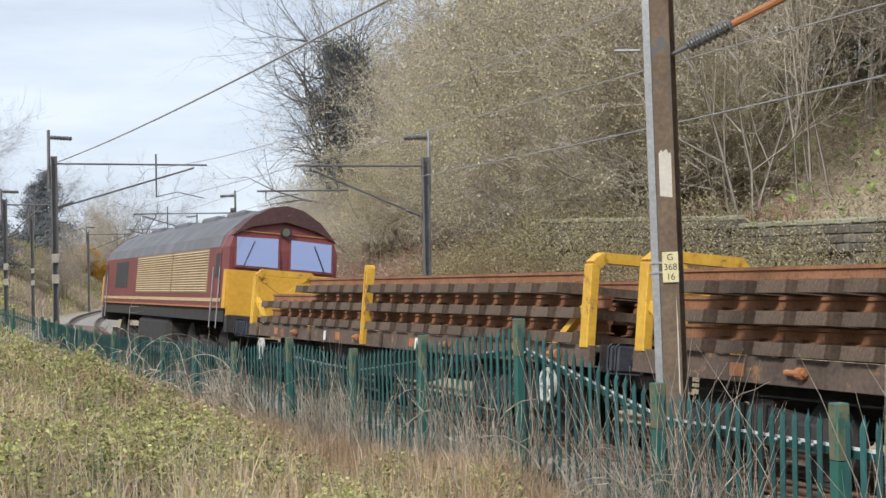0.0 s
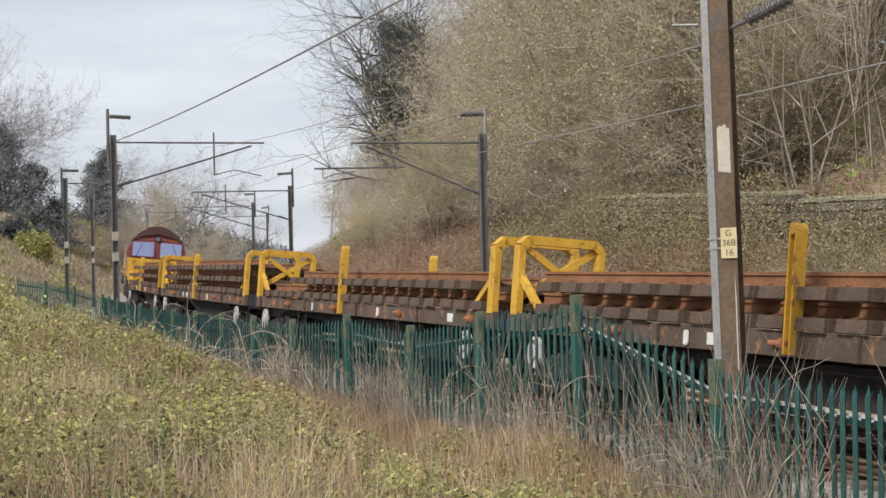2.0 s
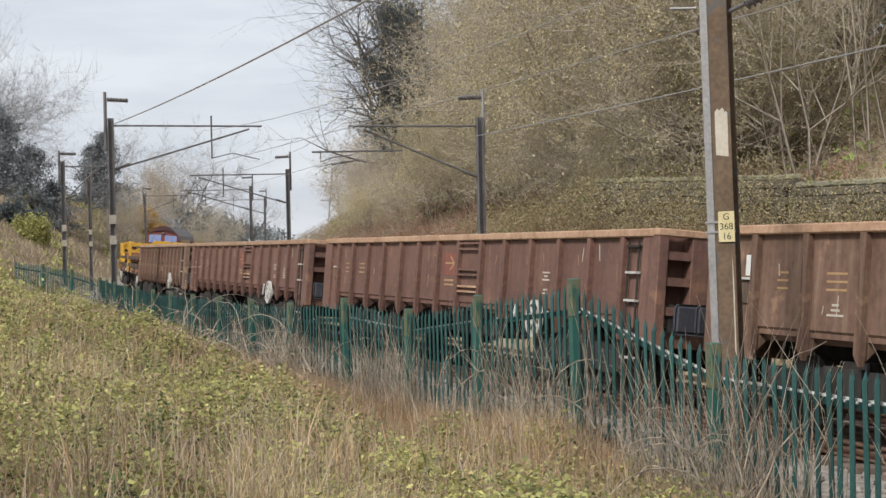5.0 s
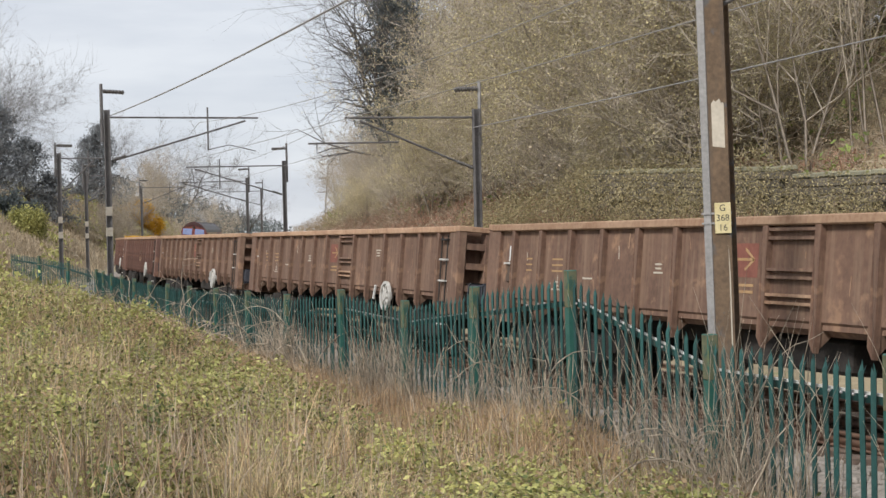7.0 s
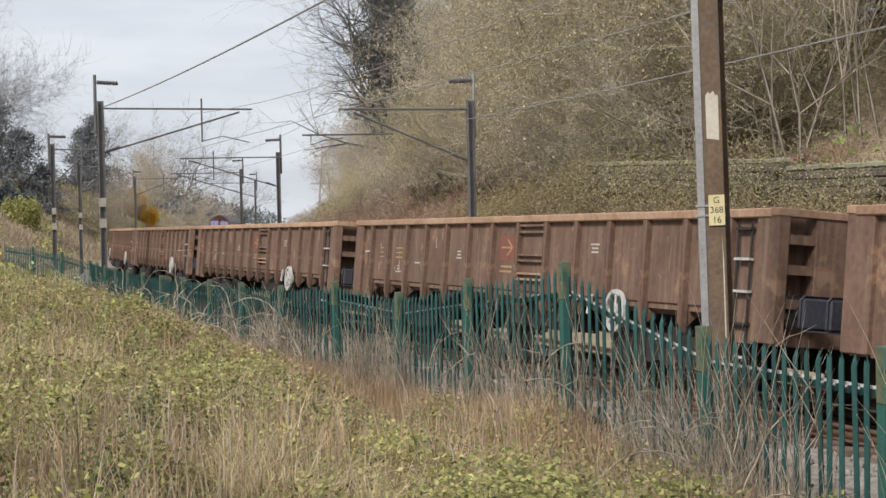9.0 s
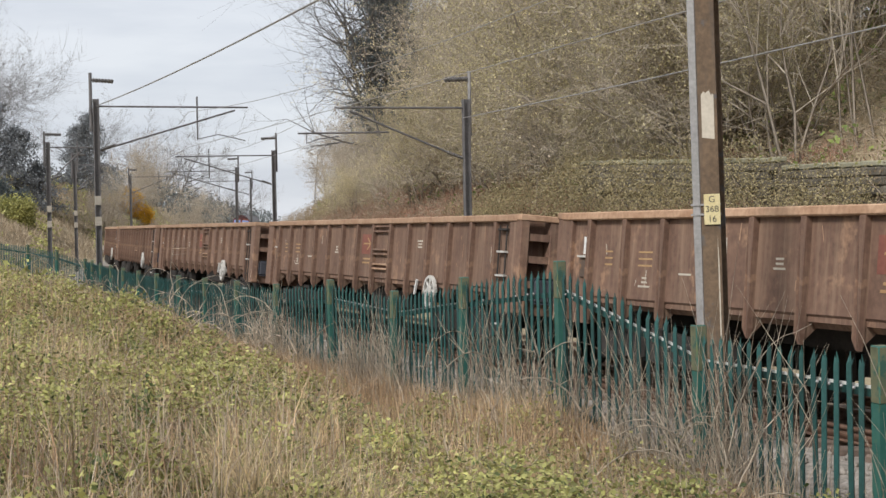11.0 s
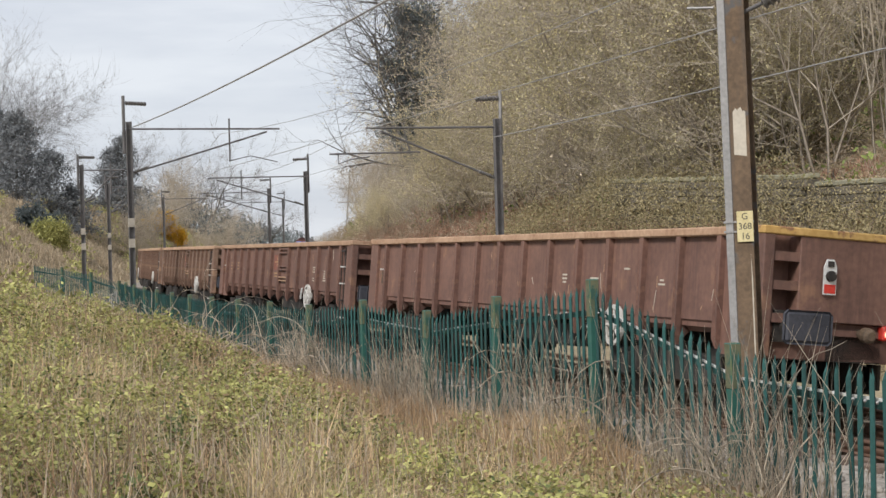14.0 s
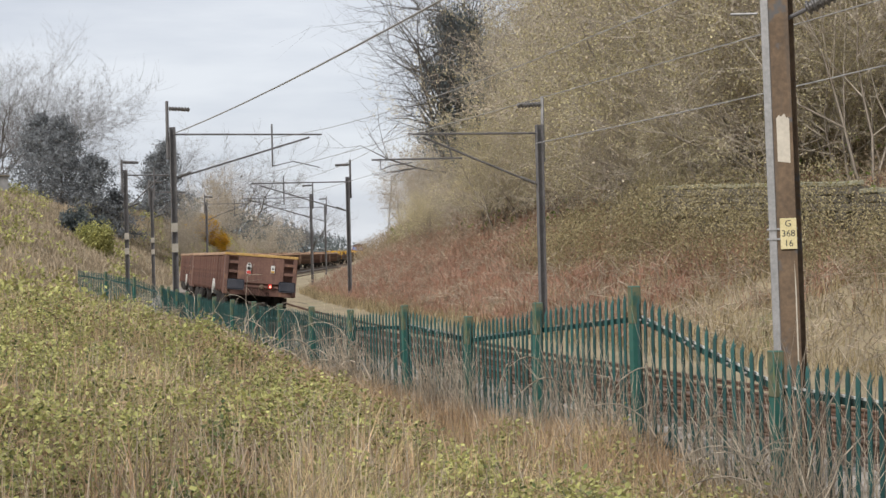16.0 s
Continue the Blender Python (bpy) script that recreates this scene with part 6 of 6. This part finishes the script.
M_WALLBRAMBLE = leafy("olive_brown_bramble", (0.22, 0.185, 0.095), (0.44, 0.37, 0.20), island=0.5)


def make_bank_cover():
    """Bracken, dry grass and scrub on both cutting slopes."""
    r = np.random.RandomState(14)

    def strip(n, s0, s1, u0, u1):
        s, u = r.uniform(s0, s1, n), r.uniform(u0, u1, n)
        th = np.interp(s, TS, TTH)
        return np.interp(s, TS, TX) + np.cos(th) * u, np.interp(s, TS, TY) + np.sin(th) * u, s, u
    x, y, s, u = strip(105000, 8, 92, 7.0, 17)
    k = (lumps(x, y, 6, 41) + 0.4 * r.normal(0, 1, len(x)) + np.clip((u - 8.5) * 0.3, -0.5, 0.8) - np.clip((u - 14.0) * 0.5, 0, 2) - np.clip((31 - s) * 0.14, 0, 2)) > -0.45
    v, f = blades(x[k], y[k], ground_z(x[k], y[k]), r, 0.55 + 0.2 * lumps(x[k], y[k], 3, 45), 0.024, 0.75)
    tagged(from_arrays("dead_bracken", v, f, M_BRACKEN), "russet dead bracken on the cutting slope", "bracken", kind="stuff")
    x, y, s, u = strip(60000, -16, 90, 6.2, 15)
    k = (lumps(x, y, 4, 43) + 0.5 * r.normal(0, 1, len(x)) - np.clip((u - 9) * 0.12, -0.4, 1) - np.clip((s - 26) * 0.12, 0, 1.4) * (u > 8)) > -0.4
    v, f = blades(x[k], y[k], ground_z(x[k], y[k]), r, 0.5, 0.022, 0.75)
    tagged(from_arrays("bank_grass", v, f, M_SLOPE), "pale dry grass at the foot of the wooded bank", "grass", kind="stuff")
    x, y, s, u = strip(100000, -16, 150, 11, 34)
    pts = np.stack([x, y, ground_z(x, y) + r.uniform(0, 1, len(x)) ** 2 * 1.5], 1)
    v, f = leaf_quads(pts, r, 0.042, 0.14, 3)
    tagged(from_arrays("bank_scrub", v, f, M_SCRUB), "brown scrub and leaf litter under the trees", "scrub", kind="stuff")
    x, y, s, u = strip(26000, -16, 170, 14, 34)
    k = lumps(x, y, 6, 47) > 0.35
    pts = np.stack([x, y, ground_z(x, y) + r.uniform(0, 1, len(x)) ** 2 * 1.2], 1)[k]
    v, f = leaf_quads(pts, r, 0.12, 0.15, 3)
    tagged(from_arrays("green_undergrowth", v, f, M_GRASS), "patches of fresh green undergrowth", "undergrowth", kind="stuff")
    # twig tangle over the whole slope
    x, y, s, u = strip(34000, -16, 95, 7.2, 21)
    n = len(x)
    a = np.stack([x, y, ground_z(x, y) + r.uniform(0.02, 1, n) ** 1.5 * (0.45 + 0.5 * np.clip(lumps(x, y, 4, 81), 0, 1.4))], 1)
    dr = r.normal(0, 1, (n, 3)) * np.array([1, 1, 0.9])
    b = a + dr / np.linalg.norm(dr, axis=1)[:, None] * r.uniform(0.25, 0.9, n)[:, None]
    g = Growth(6)
    g.seg = list(zip(a, b, np.full(n, 0.012), np.full(n, 0.006)))
    tagged(from_arrays("bank_twigs", *g.wood(), M_CANE), "tangled dead stems and twigs on the slope", "scrub", kind="stuff")
    # brambles that hang over the old wall
    x, y, s, u = strip(12000, -4, 44, 10.6, 13.2)
    k = lumps(x, y, 3.2, 57) + 0.5 * lumps(x, y, 1.2, 58) + np.interp(s, (-4, 17, 21, 44), (-0.15, 0.1, 0.8, 0.4)) > 0.0
    x, y, s, u = x[k], y[k], s[k], u[k]
    pts = np.stack([x, y, ground_z(x, y) + r.uniform(0.0, 1, len(x)) ** 1.4 * np.interp(s, (-4, 18, 22, 33, 44), (1.3, 1.4, 2.5, 2.6, 1.2))], 1)
    v, f = leaf_quads(pts, r, 0.034, 0.2, 12)
    tagged(from_arrays("wall_bramble", v, f, M_WALLBRAMBLE), "brown bramble growth hanging over the old wall", "bramble", kind="stuff")
    # opposite bank
    x, y, s, u = strip(90000, 36, 230, -24, -3.9)
    v, f = blades(x, y, ground_z(x, y), r, 0.55, 0.05, 0.6)
    tagged(from_arrays("opposite_bank_grass", v, f, M_BANKGRASS), "rough brown and straw grass on the opposite bank", "grass", kind="stuff")
    x, y, s, u = strip(12000, 36, 230, -24, -4.4)
    k = lumps(x, y, 7, 51) > 0.55
    pts = np.stack([x, y, ground_z(x, y) + r.uniform(0, 1, len(x)) * 0.8], 1)[k]
    v, f = leaf_quads(pts, r, 0.12, 0.22, 8)
    tagged(from_arrays("opposite_bank_bramble", v, f, M_BRAMBLE), "dull green bramble patches on the opposite bank", "bramble", kind="stuff")
    # far hedges where the line goes out of sight
    x, y, s, u = strip(14000, 230, 420, -60, 80)
    k = (np.abs(u - 2) > 9)
    pts = np.stack([x, y, ground_z(x, y) + r.uniform(0, 1, len(x)) * 4.5], 1)[k]
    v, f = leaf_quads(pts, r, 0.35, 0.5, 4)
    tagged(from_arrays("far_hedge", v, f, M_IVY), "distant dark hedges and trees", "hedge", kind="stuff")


make_bank_cover()


def make_bank_wall():
    """Low mossy stone retaining wall in the wooded bank, its top stepping down."""
    wall = empty("stone_wall", Matrix.Identity(4), "mossy old stone retaining wall on the wooded bank", "wall", kind="structure")
    r = random.Random(23)
    bm = bmesh.new()
    box(bm, -0.24, 0.24, -0.14, 0.14, -0.105, 0.105, 0.025)
    stone = mesh_of("stone", bm, M_STONE)
    bm = bmesh.new()
    box(bm, -0.42, 0.42, -0.22, 0.22, -0.07, 0.07, 0.03)
    cope = mesh_of("coping_stone", bm, M_MOSS)
    for s0, s1, ta, tb in ((-2.0, 20.6, 3.1, 3.38), (20.9, 34.0, 3.6, 4.05)):
        a, b = on_track(s0, 13.0, 0, False), on_track(s1, 13.0, 0, False)
        yaw = math.degrees(math.atan2(b.y - a.y, b.x - a.x))
        d = (b - a).length
        bm = bmesh.new()
        side = Vector((-(b - a).y, (b - a).x, 0)).normalized() * -0.22
        a2, b2 = a + side, b + side
        beam(bm, (a2.x, a2.y, ta - 0.95), (b2.x, b2.y, tb - 0.95), 0.36, 1.78)
        part("wall_core", bm, M_STONE, wall)
        n = int(d / 0.86)
        for i in range(n):
            f = (i + 0.5) / n
            p = a + (b - a) * f
            shared("coping_stone", cope, wall, pose(p.x + side.x * 0.6, p.y + side.y * 0.6, ta + (tb - ta) * f, r.uniform(-2, 2), r.uniform(-2, 2), yaw + r.uniform(-2, 2)))
        n = int(d / 0.5)
        for row in range(4):
            for i in range(n):
                if (row > 2 and r.random() < 0.4):
                    continue
                f = (i + 0.5 + 0.5 * (row % 2)) / (n + 0.5)
                p = a + (b - a) * f
                shared("stone", stone, wall, pose(p.x + r.uniform(-0.02, 0.02), p.y, ta + (tb - ta) * f - 0.19 - 0.222 * row, r.uniform(-2, 2), r.uniform(-2, 2), yaw + r.uniform(-3, 3)))


M_MOSS = mat("moss_topped_coping", (0.20, 0.19, 0.13), (0.36, 0.34, 0.24), 2, 0.95, bump=0.5, spots=(0.19, 0.185, 0.05), spot_size=0.35, spot_amount=0.5, vary=0.2)
make_bank_wall()


def make_far_things():
    pylon = empty("electricity_pylon", pose(-40, 560, ground_at(-40, 560)), "distant grey lattice electricity pylon", "pylon")
    bm = bmesh.new()
    for sx in (-1, 1):
        for sy in (-1, 1):
            beam(bm, (sx * 3, sy * 3, 0), (sx * 0.5, sy * 0.5, 30), 0.25, 0.25)
    for k in range(7):
        z0, z1 = 30 * k / 7, 30 * (k + 1) / 7
        w0, w1 = 3 - 2.5 * k / 7, 3 - 2.5 * (k + 1) / 7
        for sy in (-1, 1):
            beam(bm, (-w0, sy * w0, z0), (w1, sy * w1, z1), 0.15, 0.15)
            beam(bm, (w0, sy * w0, z0), (-w1, sy * w1, z1), 0.15, 0.15)
    part("tower", bm, M_GALV, pylon)
    for z, w in ((18, 5.0), (23, 4.2), (28, 3.4)):
        bm = bmesh.new()
        beam(bm, (-w, 0, z), (w, 0, z), 0.3, 0.3)
        part("crossarm", bm, M_GALV, pylon)
    # grey sheds and wall on the opposite bank top
    for x, y, w, h, label in ((-42.0, 122, 5.0, 1.1, "low grey garden wall on the bank top"), (-35.2, 127, 1.6, 1.3, "small grey garden shed on the bank top")):
        shed = empty("shed" if w < 3 else "garden_wall", pose(x, y, ground_at(x, y) - 0.1, 0, 0, 20), label, "shed" if w < 3 else "wall")
        bm = bmesh.new()
        box(bm, -w / 2, w / 2, -0.6, 0.6, 0, h, 0.02)
        part("wall", bm, M_GALV, shed)
        bm = bmesh.new()
        box(bm, -w / 2 - 0.1, w / 2 + 0.1, -0.75, 0.75, h, h + 0.12, 0.02)
        part("roof" if w < 3 else "coping", bm, M_STONE, shed)


make_far_things()
motions()
